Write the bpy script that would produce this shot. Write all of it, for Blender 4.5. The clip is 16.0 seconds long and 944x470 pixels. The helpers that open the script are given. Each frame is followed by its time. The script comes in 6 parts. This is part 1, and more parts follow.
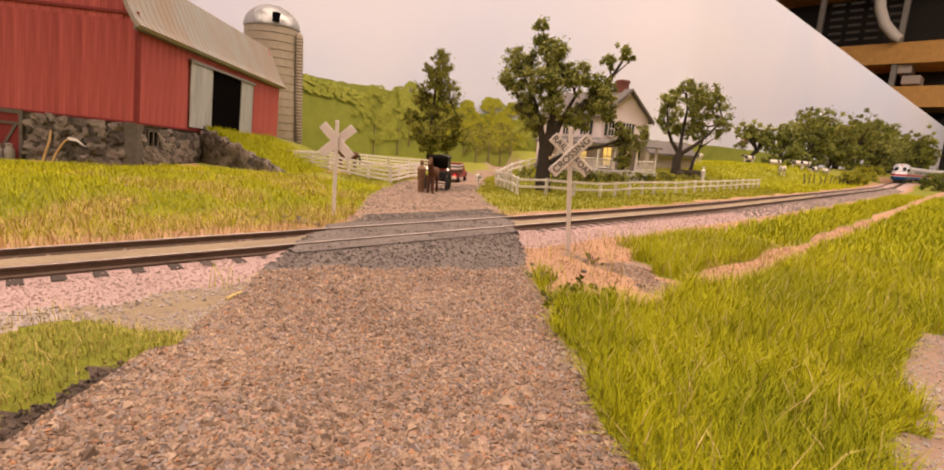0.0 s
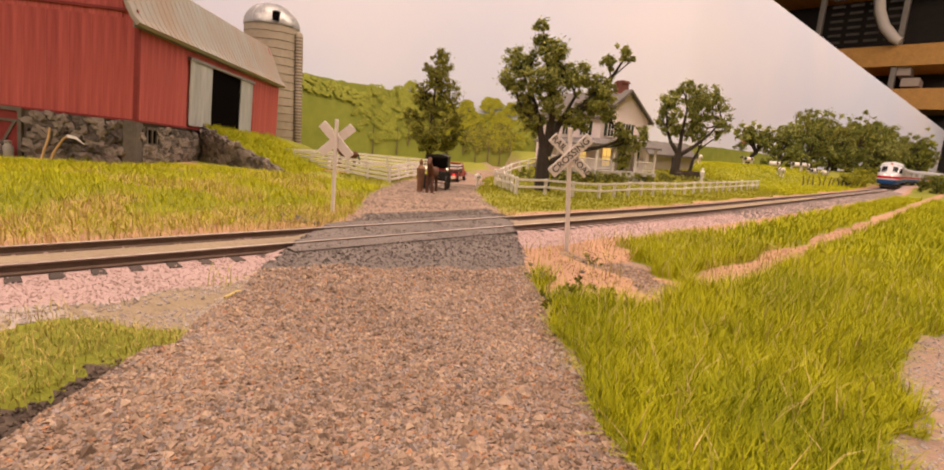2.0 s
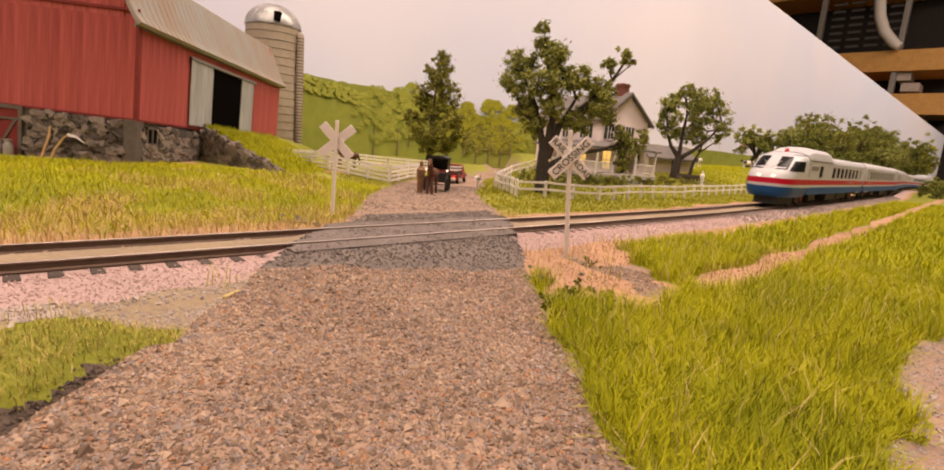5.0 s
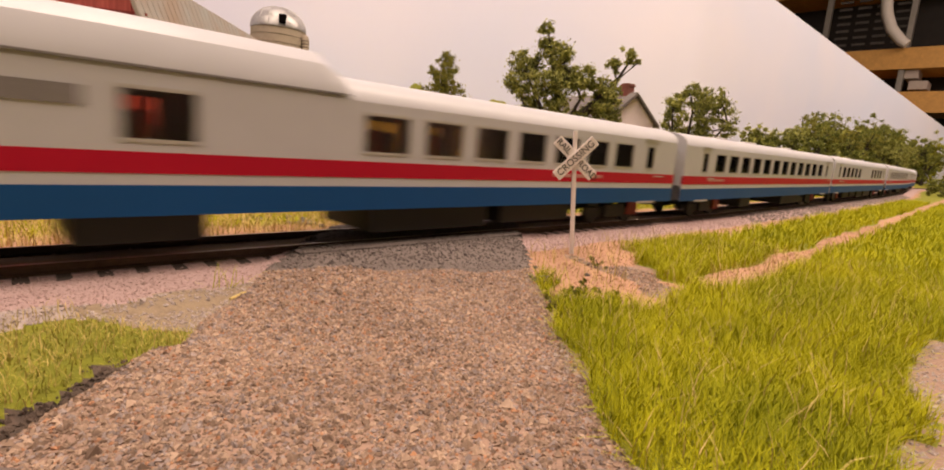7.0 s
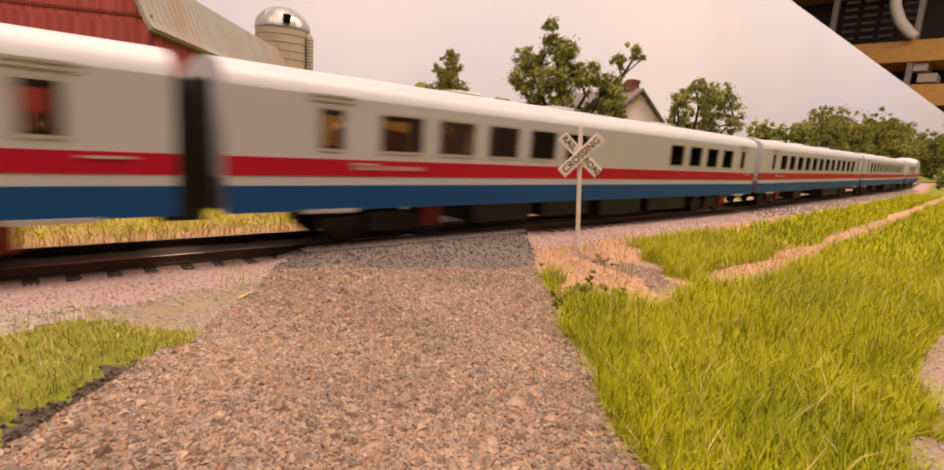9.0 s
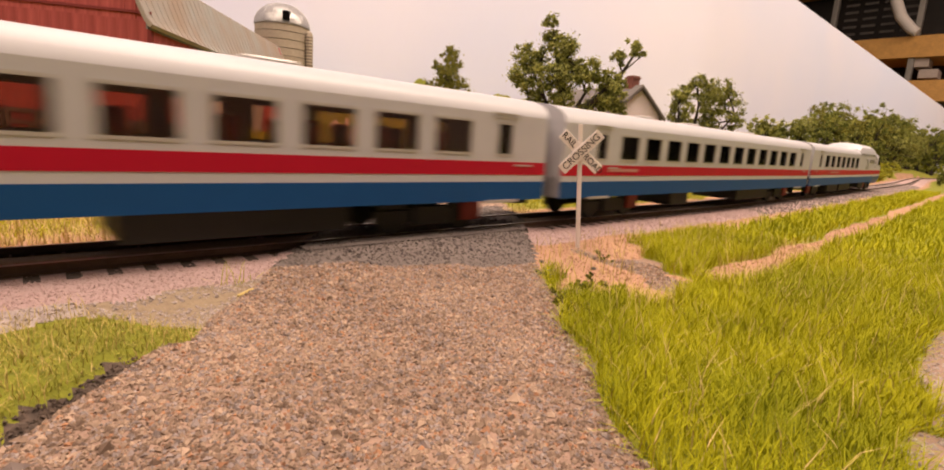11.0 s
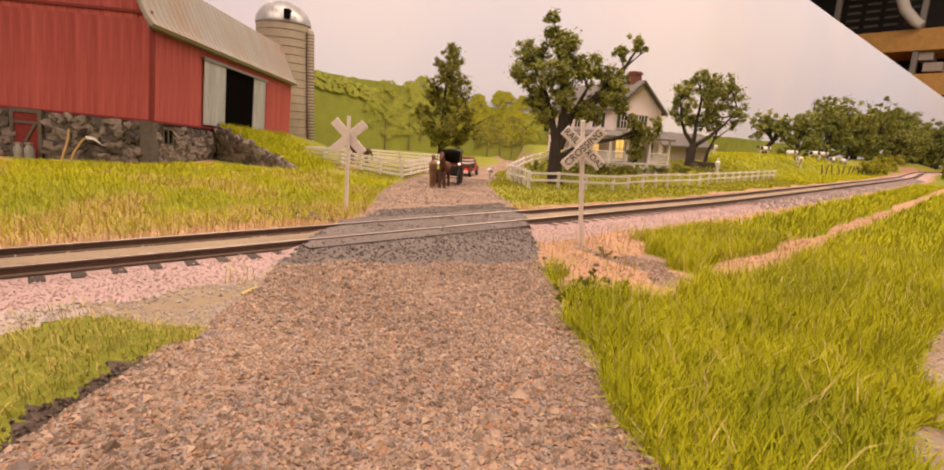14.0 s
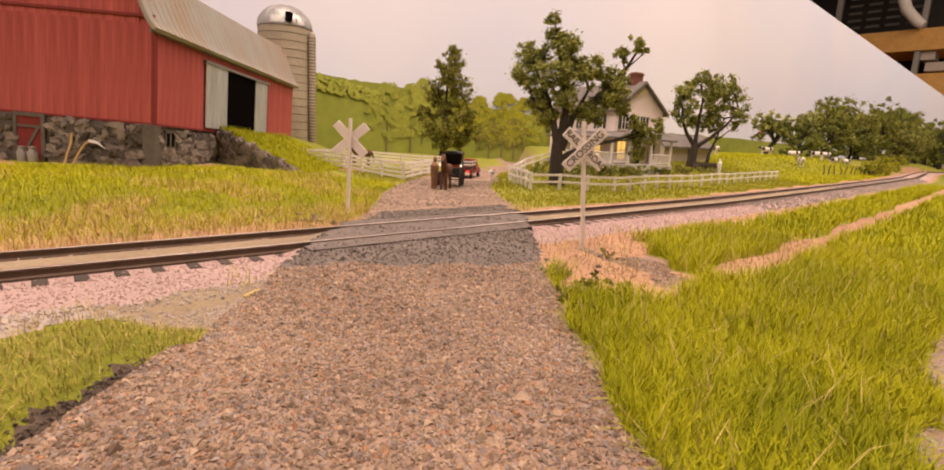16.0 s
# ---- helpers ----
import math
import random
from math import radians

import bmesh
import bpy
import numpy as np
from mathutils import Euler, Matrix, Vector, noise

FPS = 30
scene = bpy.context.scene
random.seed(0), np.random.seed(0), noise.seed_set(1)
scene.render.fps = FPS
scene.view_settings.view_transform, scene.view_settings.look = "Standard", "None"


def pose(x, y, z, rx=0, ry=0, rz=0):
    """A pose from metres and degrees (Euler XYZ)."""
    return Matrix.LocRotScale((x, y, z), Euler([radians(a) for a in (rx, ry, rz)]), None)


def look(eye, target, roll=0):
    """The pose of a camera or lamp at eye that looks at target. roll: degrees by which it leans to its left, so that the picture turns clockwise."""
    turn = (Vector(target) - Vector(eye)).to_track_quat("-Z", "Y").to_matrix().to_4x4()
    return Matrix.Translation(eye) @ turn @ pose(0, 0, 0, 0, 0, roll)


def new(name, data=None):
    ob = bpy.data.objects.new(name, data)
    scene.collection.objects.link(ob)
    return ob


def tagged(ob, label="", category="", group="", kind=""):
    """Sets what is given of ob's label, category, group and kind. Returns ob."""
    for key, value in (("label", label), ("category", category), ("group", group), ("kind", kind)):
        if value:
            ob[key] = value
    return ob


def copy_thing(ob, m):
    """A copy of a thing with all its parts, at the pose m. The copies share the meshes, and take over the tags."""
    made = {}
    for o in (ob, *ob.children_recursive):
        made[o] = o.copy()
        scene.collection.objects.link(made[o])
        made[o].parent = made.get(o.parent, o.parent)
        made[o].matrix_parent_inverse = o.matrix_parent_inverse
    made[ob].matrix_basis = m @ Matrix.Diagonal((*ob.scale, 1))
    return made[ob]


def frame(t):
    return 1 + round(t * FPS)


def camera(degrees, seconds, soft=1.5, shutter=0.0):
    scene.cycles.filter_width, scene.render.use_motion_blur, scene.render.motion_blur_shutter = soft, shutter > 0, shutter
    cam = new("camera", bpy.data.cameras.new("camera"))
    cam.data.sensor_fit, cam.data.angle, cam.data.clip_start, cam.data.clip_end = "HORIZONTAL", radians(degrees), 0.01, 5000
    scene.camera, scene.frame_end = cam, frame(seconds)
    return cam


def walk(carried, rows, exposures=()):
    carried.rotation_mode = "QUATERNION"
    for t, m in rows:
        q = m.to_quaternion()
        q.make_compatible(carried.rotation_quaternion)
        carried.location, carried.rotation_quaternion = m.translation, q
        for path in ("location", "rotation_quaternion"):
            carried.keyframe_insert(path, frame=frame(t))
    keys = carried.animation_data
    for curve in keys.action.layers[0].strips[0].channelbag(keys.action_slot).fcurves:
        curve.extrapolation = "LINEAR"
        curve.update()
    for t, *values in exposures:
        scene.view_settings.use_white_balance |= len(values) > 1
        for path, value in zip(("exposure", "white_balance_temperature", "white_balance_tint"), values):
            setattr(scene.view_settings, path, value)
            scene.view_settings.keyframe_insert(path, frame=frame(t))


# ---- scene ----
# A model railway: all lengths below are model millimetres, turned into metres by MM.
MM = 0.001
CAM_Z = 0.0326
cam = camera(85.37, 16.0, soft=1.85, shutter=0.5)
walk(cam, [
    (0.0, pose(0, 0, CAM_Z, 79.98, -4.01, -0.35)),
    (0.5, pose(0, 0, CAM_Z, 79.98, -4.08, -0.35)),
    (1.0, pose(0, 0, CAM_Z, 79.96, -4.20, -0.39)),
    (1.5, pose(0, 0, CAM_Z, 79.95, -4.27, -0.41)),
    (2.0, pose(0, 0, CAM_Z, 79.97, -4.33, -0.41)),
    (2.5, pose(0, 0, CAM_Z, 79.99, -4.41, -0.39)),
    (3.0, pose(0, 0, CAM_Z, 79.99, -4.53, -0.38)),
    (3.5, pose(0, 0, CAM_Z, 80.02, -4.64, -0.38)),
    (4.0, pose(0, 0, CAM_Z, 80.06, -4.74, -0.41)),
    (6.5, pose(0, 0, CAM_Z, 80.25, -4.52, -0.13)),
    (7.0, pose(0, 0, CAM_Z, 80.22, -4.41, 0.13)),
    (7.5, pose(0, 0, CAM_Z, 80.20, -4.25, 0.34)),
    (8.0, pose(0, 0, CAM_Z, 80.15, -4.10, 0.49)),
    (8.5, pose(0, 0, CAM_Z, 80.07, -3.97, 0.59)),
    (9.0, pose(0, 0, CAM_Z, 79.95, -3.84, 0.67)),
    (11.5, pose(0, 0, CAM_Z, 79.55, -3.71, 0.68)),
    (12.0, pose(0, 0, CAM_Z, 79.50, -3.63, 0.70)),
    (12.5, pose(0, 0, CAM_Z, 79.45, -3.53, 0.73)),
    (13.0, pose(0, 0, CAM_Z, 79.36, -3.44, 0.77)),
    (13.5, pose(0, 0, CAM_Z, 79.26, -3.38, 0.83)),
    (14.0, pose(0, 0, CAM_Z, 79.27, -3.34, 0.90)),
    (14.5, pose(0, 0, CAM_Z, 79.35, -3.28, 0.94)),
    (15.0, pose(0, 0, CAM_Z, 79.42, -3.24, 0.96)),
    (15.5, pose(0, 0, CAM_Z, 79.46, -3.18, 0.99)),
    (16.0, pose(0, 0, CAM_Z, 79.46, -3.10, 1.06)),
], exposures=[(0.0, -0.05), (4.0, -0.07), (7.0, -0.06), (9.0, 0.03), (13.5, 0.05), (14.5, -0.05), (16.0, -0.05)])

# ---- light: assumed lamps of the layout room, out of view above ----
world = bpy.data.worlds.new("room_air")
scene.world = world
world.use_nodes = True
world.node_tree.nodes["Background"].inputs[0].default_value = (1.0, 0.90, 0.86, 1)
world.node_tree.nodes["Background"].inputs[1].default_value = 0.35


def room_lamp(x, y, z, sx, sy, watts, target, color=(1.0, 0.765, 0.625)):
    data = bpy.data.lights.new("room_lamp", "AREA")
    data.shape, data.size, data.size_y, data.energy, data.color = "RECTANGLE", sx, sy, watts, color
    ob = new("room_lamp", data)
    ob.matrix_world = look((x, y, z), target)
    return ob


# front-left lamp is an added fill to brighten the barn's front and the backdrop
room_lamp(-0.65, -0.60, 1.25, 1.6, 0.6, 21, (-0.15, 0.45, 0.08))
room_lamp(0.0, 0.36, 1.45, 2.2, 0.7, 26, (0.05, 0.42, 0.0))
room_lamp(1.6, 0.87, 1.50, 3.2, 0.5, 58, (1.45, 1.26, 0.1))


# ---- materials ----
def material(name, color, rough=0.7, metal=0.0, vary=0.25, grain=900.0, patch=60.0, bump=0.0, color2=None, streak=(1, 1, 1), by_object=0.0, by_island=0.0, spec=0.5):
    """A surface with variation at two scales: grain and patch are noise scales per metre."""
    m = bpy.data.materials.new(name)
    m.use_nodes = True
    nt = m.node_tree
    b = nt.nodes["Principled BSDF"]
    b.inputs["Roughness"].default_value, b.inputs["Metallic"].default_value = rough, metal
    b.inputs["Specular IOR Level"].default_value = spec
    tc = nt.nodes.new("ShaderNodeTexCoord")
    mp = nt.nodes.new("ShaderNodeMapping")
    mp.inputs["Scale"].default_value = streak
    nt.links.new(tc.outputs["Object"], mp.inputs["Vector"])
    c2 = color2 or tuple(max(0.0, v * (1 - vary)) for v in color)
    lo, hi = nt.nodes.new("ShaderNodeTexNoise"), nt.nodes.new("ShaderNodeTexNoise")
    for n, s, det in ((lo, patch, 4), (hi, grain, 3)):
        n.inputs["Scale"].default_value, n.inputs["Detail"].default_value = s, det
        nt.links.new(mp.outputs[0], n.inputs["Vector"])
    mix = nt.nodes.new("ShaderNodeMath")
    mix.operation = "MULTIPLY_ADD"
    nt.links.new(lo.outputs["Fac"], mix.inputs[0])
    mix.inputs[1].default_value = 0.5
    half = nt.nodes.new("ShaderNodeMath")
    half.operation = "MULTIPLY"
    nt.links.new(hi.outputs["Fac"], half.inputs[0])
    half.inputs[1].default_value = 0.5
    nt.links.new(half.outputs[0], mix.inputs[2])
    fac = mix.outputs[0]
    for amount, kind, socket in ((by_object, "ShaderNodeObjectInfo", "Random"), (by_island, "ShaderNodeNewGeometry", "Random Per Island")):
        if amount:
            src = nt.nodes.new(kind)
            add = nt.nodes.new("ShaderNodeMath")
            add.operation = "MULTIPLY_ADD"
            nt.links.new(src.outputs[socket], add.inputs[0])
            add.inputs[1].default_value = amount
            sub = nt.nodes.new("ShaderNodeMath")
            sub.operation = "SUBTRACT"
            nt.links.new(fac, sub.inputs[0])
            sub.inputs[1].default_value = amount / 2
            nt.links.new(sub.outputs[0], add.inputs[2])
            fac = add.outputs[0]
    ramp = nt.nodes.new("ShaderNodeValToRGB")
    ramp.color_ramp.elements[0].position, ramp.color_ramp.elements[1].position = 0.33, 0.67
    ramp.color_ramp.elements[0].color, ramp.color_ramp.elements[1].color = (*c2, 1), (*color, 1)
    nt.links.new(fac, ramp.inputs[0])
    nt.links.new(ramp.outputs[0], b.inputs["Base Color"])
    if bump:
        bp = nt.nodes.new("ShaderNodeBump")
        bp.inputs["Strength"].default_value, bp.inputs["Distance"].default_value = bump, 0.0006
        nt.links.new(hi.outputs["Fac"], bp.inputs["Height"])
        nt.links.new(bp.outputs[0], b.inputs["Normal"])
    return m


M = dict(
    soil=material("soil", (0.52, 0.30, 0.185), 0.95, vary=0.45, grain=900, patch=45, bump=0.6),
    road_dirt=material("road_dirt", (0.36, 0.24, 0.175), 0.95, color2=(0.21, 0.14, 0.105), grain=900, patch=50, bump=0.8),
    chip=material("gravel_chip", (0.45, 0.325, 0.235), 0.95, color2=(0.145, 0.095, 0.066), grain=500, patch=35, by_island=0.3),
    lilac_chip=material("lilac_chip", (0.35, 0.285, 0.26), 0.95, color2=(0.19, 0.15, 0.135), grain=500, patch=35, by_island=0.3),
    rust_chip=material("rust_chip", (0.45, 0.235, 0.125), 0.95, color2=(0.24, 0.12, 0.07), grain=500, patch=35, by_island=0.3),
    yard_chip=material("yard_chip", (0.25, 0.207, 0.17), 0.95, color2=(0.15, 0.122, 0.10), grain=500, patch=35, by_island=0.4),
    figure_tan=material("figure_tan", (0.30, 0.155, 0.075), 0.8, color2=(0.12, 0.06, 0.035), grain=400, patch=120),
    asphalt=material("crossing_asphalt", (0.20, 0.165, 0.148), 0.95, color2=(0.125, 0.10, 0.09), grain=1500, patch=90, bump=0.8),
    asphalt_chip=material("asphalt_chip", (0.20, 0.163, 0.145), 0.95, color2=(0.085, 0.069, 0.062), grain=700, patch=60, by_island=0.35),
    # darker earth for the strip along the ditch
    ditch_bed=material("ditch_earth", (0.13, 0.09, 0.066), 0.95, color2=(0.055, 0.04, 0.031), grain=700, patch=70, bump=0.9),
    mud=material("dry_mud", (0.33, 0.255, 0.165), 0.95, color2=(0.22, 0.165, 0.11), grain=900, patch=70, bump=0.6),
    grey_grit=material("grey_grit", (0.50, 0.42, 0.385), 0.95, color2=(0.32, 0.265, 0.24), grain=900, patch=50, bump=0.8),
    ballast=material("ballast_bed", (0.47, 0.33, 0.31), 0.95, color2=(0.36, 0.255, 0.235), grain=1600, patch=60, bump=0.8),
    ballast_chip=material("ballast_chip", (0.50, 0.352, 0.33), 0.95, color2=(0.35, 0.25, 0.228), grain=700, patch=60, by_island=0.25),
    grass=material("static_grass", (0.47, 0.45, 0.008), 0.8, color2=(0.25, 0.27, 0.006), grain=60, patch=28, by_island=0.16, spec=0.2),
    field=material("field_grass", (0.51, 0.475, 0.013), 0.85, color2=(0.31, 0.33, 0.010), grain=60, patch=24, by_island=0.14, spec=0.2),
    ditch_grass=material("flattened_grass", (0.46, 0.40, 0.085), 0.85, color2=(0.27, 0.265, 0.04), grain=120, patch=50, by_island=0.3, spec=0.2),
    lawn=material("lawn_grass", (0.37, 0.335, 0.02), 0.85, color2=(0.20, 0.20, 0.012), grain=90, patch=26, by_island=0.25, spec=0.2),
    pale_letters=material("pale_letters", (0.55, 0.26, 0.24), 0.5),
    straw=material("dry_grass", (0.62, 0.47, 0.18), 0.8, color2=(0.36, 0.29, 0.08), grain=200, patch=40, by_island=0.5, spec=0.2),
    turf=material("turf", (0.24, 0.245, 0.012), 0.95, color2=(0.14, 0.15, 0.01), grain=700, patch=22, bump=0.8),
    meadow=material("meadow", (0.30, 0.285, 0.025), 0.95, color2=(0.17, 0.18, 0.017), grain=400, patch=18, bump=0.7),
    rail=material("rail_side", (0.15, 0.095, 0.068), 0.65, metal=0.3, vary=0.4, grain=600, patch=40),
    rail_top=material("rail_head", (0.55, 0.46, 0.42), 0.3, metal=0.9, vary=0.2, grain=600, patch=60),
    tie=material("tie_wood", (0.085, 0.062, 0.05), 0.85, vary=0.45, grain=900, patch=150, by_object=0.4, streak=(1, 4, 1)),
    barn_red=material("barn_red", (0.50, 0.108, 0.094), 0.85, color2=(0.27, 0.042, 0.038), grain=150, patch=22, streak=(3, 3, 0.16), bump=0.1, by_object=0.1),
    barn_trim=material("barn_trim", (0.22, 0.02, 0.018), 0.75, vary=0.3, grain=300, patch=50),
    tin=material("roof_tin", (0.31, 0.31, 0.29), 0.6, metal=0.2, color2=(0.30, 0.215, 0.15), grain=70, patch=10, streak=(1, 1, 0.5)),
    galvan=material("galvanised_sheet", (0.62, 0.63, 0.64), 0.55, metal=0.2, color2=(0.40, 0.41, 0.42), grain=200, patch=40, streak=(2, 2, 0.3)),
    stone=material("field_stone", (0.36, 0.295, 0.25), 0.9, color2=(0.11, 0.088, 0.078), grain=420, patch=110, bump=1.0, by_object=0.5),
    mortar=material("wall_mortar", (0.14, 0.11, 0.095), 0.95, vary=0.4, grain=500, patch=80, bump=0.5),
    quoin=material("corner_stone", (0.15, 0.125, 0.105), 0.9, vary=0.4, grain=300, patch=50, bump=0.4),
    # flat black, painted as the shade inside doorways, hatch and cellar window
    black=material("opening_shade", (0.006, 0.005, 0.005), 1.0, vary=0.2, spec=0.0),
    silo=material("silo_stave", (0.40, 0.34, 0.26), 0.85, color2=(0.31, 0.26, 0.2), grain=250, patch=30),
    hoop=material("silo_hoop", (0.2, 0.16, 0.12), 0.6, metal=0.4),
    dome=material("silo_dome", (0.45, 0.44, 0.43), 0.4, metal=0.75, vary=0.35, grain=300, patch=60),
    white=material("white_paint", (0.78, 0.72, 0.69), 0.7, vary=0.12, grain=500, patch=80),
    sign_white=material("sign_white", (0.80, 0.72, 0.69), 0.6, vary=0.08, grain=500, patch=100),
    ink=material("sign_black", (0.02, 0.018, 0.017), 0.7),
    siding=material("house_siding", (0.87, 0.765, 0.78), 0.75, vary=0.08, grain=300, patch=40),
    roofing=material("house_shingle", (0.17, 0.15, 0.14), 0.9, vary=0.35, grain=800, patch=60, bump=0.4),
    brick=material("chimney_brick", (0.23, 0.08, 0.06), 0.9, vary=0.35, grain=600, patch=100),
    shutter=material("shutter_green", (0.035, 0.05, 0.03), 0.7, vary=0.3),
    bark=material("bark", (0.06, 0.045, 0.035), 0.95, color2=(0.028, 0.02, 0.016), grain=700, patch=120, bump=0.8, streak=(2, 2, 0.5)),
    bark_pale=material("bark_pale", (0.20, 0.16, 0.07), 0.95, vary=0.3, grain=300, patch=60),
    leaf=material("leaf_dark", (0.42, 0.42, 0.10), 0.75, color2=(0.105, 0.118, 0.034), grain=300, patch=35, by_island=0.6, spec=0.2),
    leaf_mid=material("leaf_mid", (0.30, 0.28, 0.045), 0.75, color2=(0.11, 0.112, 0.022), grain=300, patch=35, by_island=0.6, spec=0.2),
    leaf_pale=material("leaf_pale", (0.40, 0.41, 0.075), 0.9, color2=(0.27, 0.30, 0.05), grain=250, patch=40, by_island=0.35, spec=0.2),
    leaf_wood=material("leaf_wood", (0.27, 0.285, 0.055), 0.8, color2=(0.09, 0.105, 0.022), grain=250, patch=20, by_island=0.55, spec=0.2),
    leaf_gold=material("leaf_gold", (0.40, 0.385, 0.03), 0.85, color2=(0.22, 0.225, 0.025), grain=250, patch=30, by_island=0.5, spec=0.2),
    train_white=material("train_white", (0.52, 0.513, 0.545), 0.4, vary=0.05, grain=200, patch=30),
    train_red=material("train_red", (0.43, 0.003, 0.026), 0.45, vary=0.06, grain=200, patch=30, spec=0.25),
    train_blue=material("train_blue", (0.003, 0.066, 0.225), 0.45, vary=0.08, grain=200, patch=30, spec=0.3),
    under=material("underframe_black", (0.016, 0.014, 0.014), 0.6, vary=0.4, grain=400, patch=60),
    seat=material("seat_red", (0.46, 0.075, 0.05), 0.8, vary=0.3),
    cabin=material("train_interior", (0.45, 0.32, 0.25), 0.8, vary=0.2),
    trim_grey=material("trim_grey", (0.5, 0.47, 0.45), 0.45, metal=0.3, vary=0.1),
    logo=material("logo_and_shadow_grey", (0.22, 0.20, 0.2), 0.5),
    red_part=material("spring_red", (0.25, 0.02, 0.015), 0.6),
    sky=material("painted_sky", (0.73, 0.71, 0.825), 0.95, color2=(0.61, 0.66, 0.85), grain=1.1, patch=2.2, spec=0.1),
    hill_paint=material("hill_paint", (0.285, 0.305, 0.06), 0.95, color2=(0.205, 0.235, 0.045), grain=60, patch=9, spec=0.1),
    plank=material("shelf_wood", (0.74, 0.39, 0.105), 0.6, vary=0.25, grain=30, patch=6, streak=(1, 6, 6)),
    room_dark=material("room_dark", (0.03, 0.026, 0.024), 0.9, vary=0.4, grain=20, patch=4),
    room_slat=material("room_slat", (0.10, 0.09, 0.085), 0.6, vary=0.3, grain=40, patch=8),
    room_wall=material("room_wall", (0.62, 0.56, 0.52), 0.95, vary=0.06, grain=20, patch=2),
    shelf_metal=material("shelf_metal", (0.3, 0.28, 0.26), 0.5, metal=0.4, vary=0.2, grain=40, patch=8),
    wood_tool=material("tool_handle", (0.62, 0.40, 0.17), 0.7, vary=0.2),
    horse=material("horse_brown", (0.13, 0.05, 0.022), 0.8, vary=0.35, grain=400, patch=100),
    buggy=material("buggy_black", (0.014, 0.012, 0.012), 0.5, vary=0.3),
    truck=material("truck_red", (0.30, 0.015, 0.02), 0.35, vary=0.15),
    cow_white=material("cow_white", (0.75, 0.68, 0.62), 0.85, vary=0.1),
    milk_can=material("can_tin", (0.5, 0.47, 0.44), 0.4, metal=0.6, vary=0.2),
    shed=material("shed_wall", (0.52, 0.44, 0.40), 0.8, vary=0.15, grain=300, patch=50),
)


def plain(name, color, rough=0.4, alpha=None, emit=0.0, transmission=0.0):
    m = bpy.data.materials.new(name)
    m.use_nodes = True
    b = m.node_tree.nodes["Principled BSDF"]
    b.inputs["Base Color"].default_value, b.inputs["Roughness"].default_value = (*color, 1), rough
    b.inputs["Transmission Weight"].default_value = transmission
    if emit:
        b.inputs["Emission Color"].default_value, b.inputs["Emission Strength"].default_value = (*color, 1), emit
    return m


def tinted_glass(name, color):
    m = bpy.data.materials.new(name)
    m.use_nodes = True
    nt = m.node_tree
    nt.nodes.remove(nt.nodes["Principled BSDF"])
    tr, gl, mix, fr = (nt.nodes.new("ShaderNode" + k) for k in ("BsdfTransparent", "BsdfGlossy", "MixShader", "Fresnel"))
    tr.inputs[0].default_value, gl.inputs["Roughness"].default_value = (*color, 1), 0.08
    fr.inputs[0].default_value = 1.45
    nt.links.new(fr.outputs[0], mix.inputs[0]), nt.links.new(tr.outputs[0], mix.inputs[1]), nt.links.new(gl.outputs[0], mix.inputs[2])
    nt.links.new(mix.outputs[0], nt.nodes["Material Output"].inputs[0])
    return m


M["glass"] = tinted_glass("tinted_pane", (0.86, 0.72, 0.65))
M["dark_glass"] = tinted_glass("windscreen_pane", (0.05, 0.05, 0.055))
M["house_glass"] = plain("house_pane", (0.03, 0.03, 0.03), 0.1)
M["cab_glass"] = plain("cab_pane", (0.012, 0.012, 0.014), 0.25)
M["cab_glass"].node_tree.nodes["Principled BSDF"].inputs["Specular IOR Level"].default_value = 0.15
M["lit_glass"] = plain("lit_pane", (1.0, 0.62, 0.16), 0.4, emit=0.9)
M["beacon"] = plain("beacon_red", (0.5, 0.02, 0.02), 0.3)
M["headlight"] = plain("headlight_glow", (1.0, 0.75, 0.6), 0.3, emit=1.5)
M["tail_lamp"] = plain("tail_lamp_red", (0.9, 0.02, 0.03), 0.3, emit=0.8)


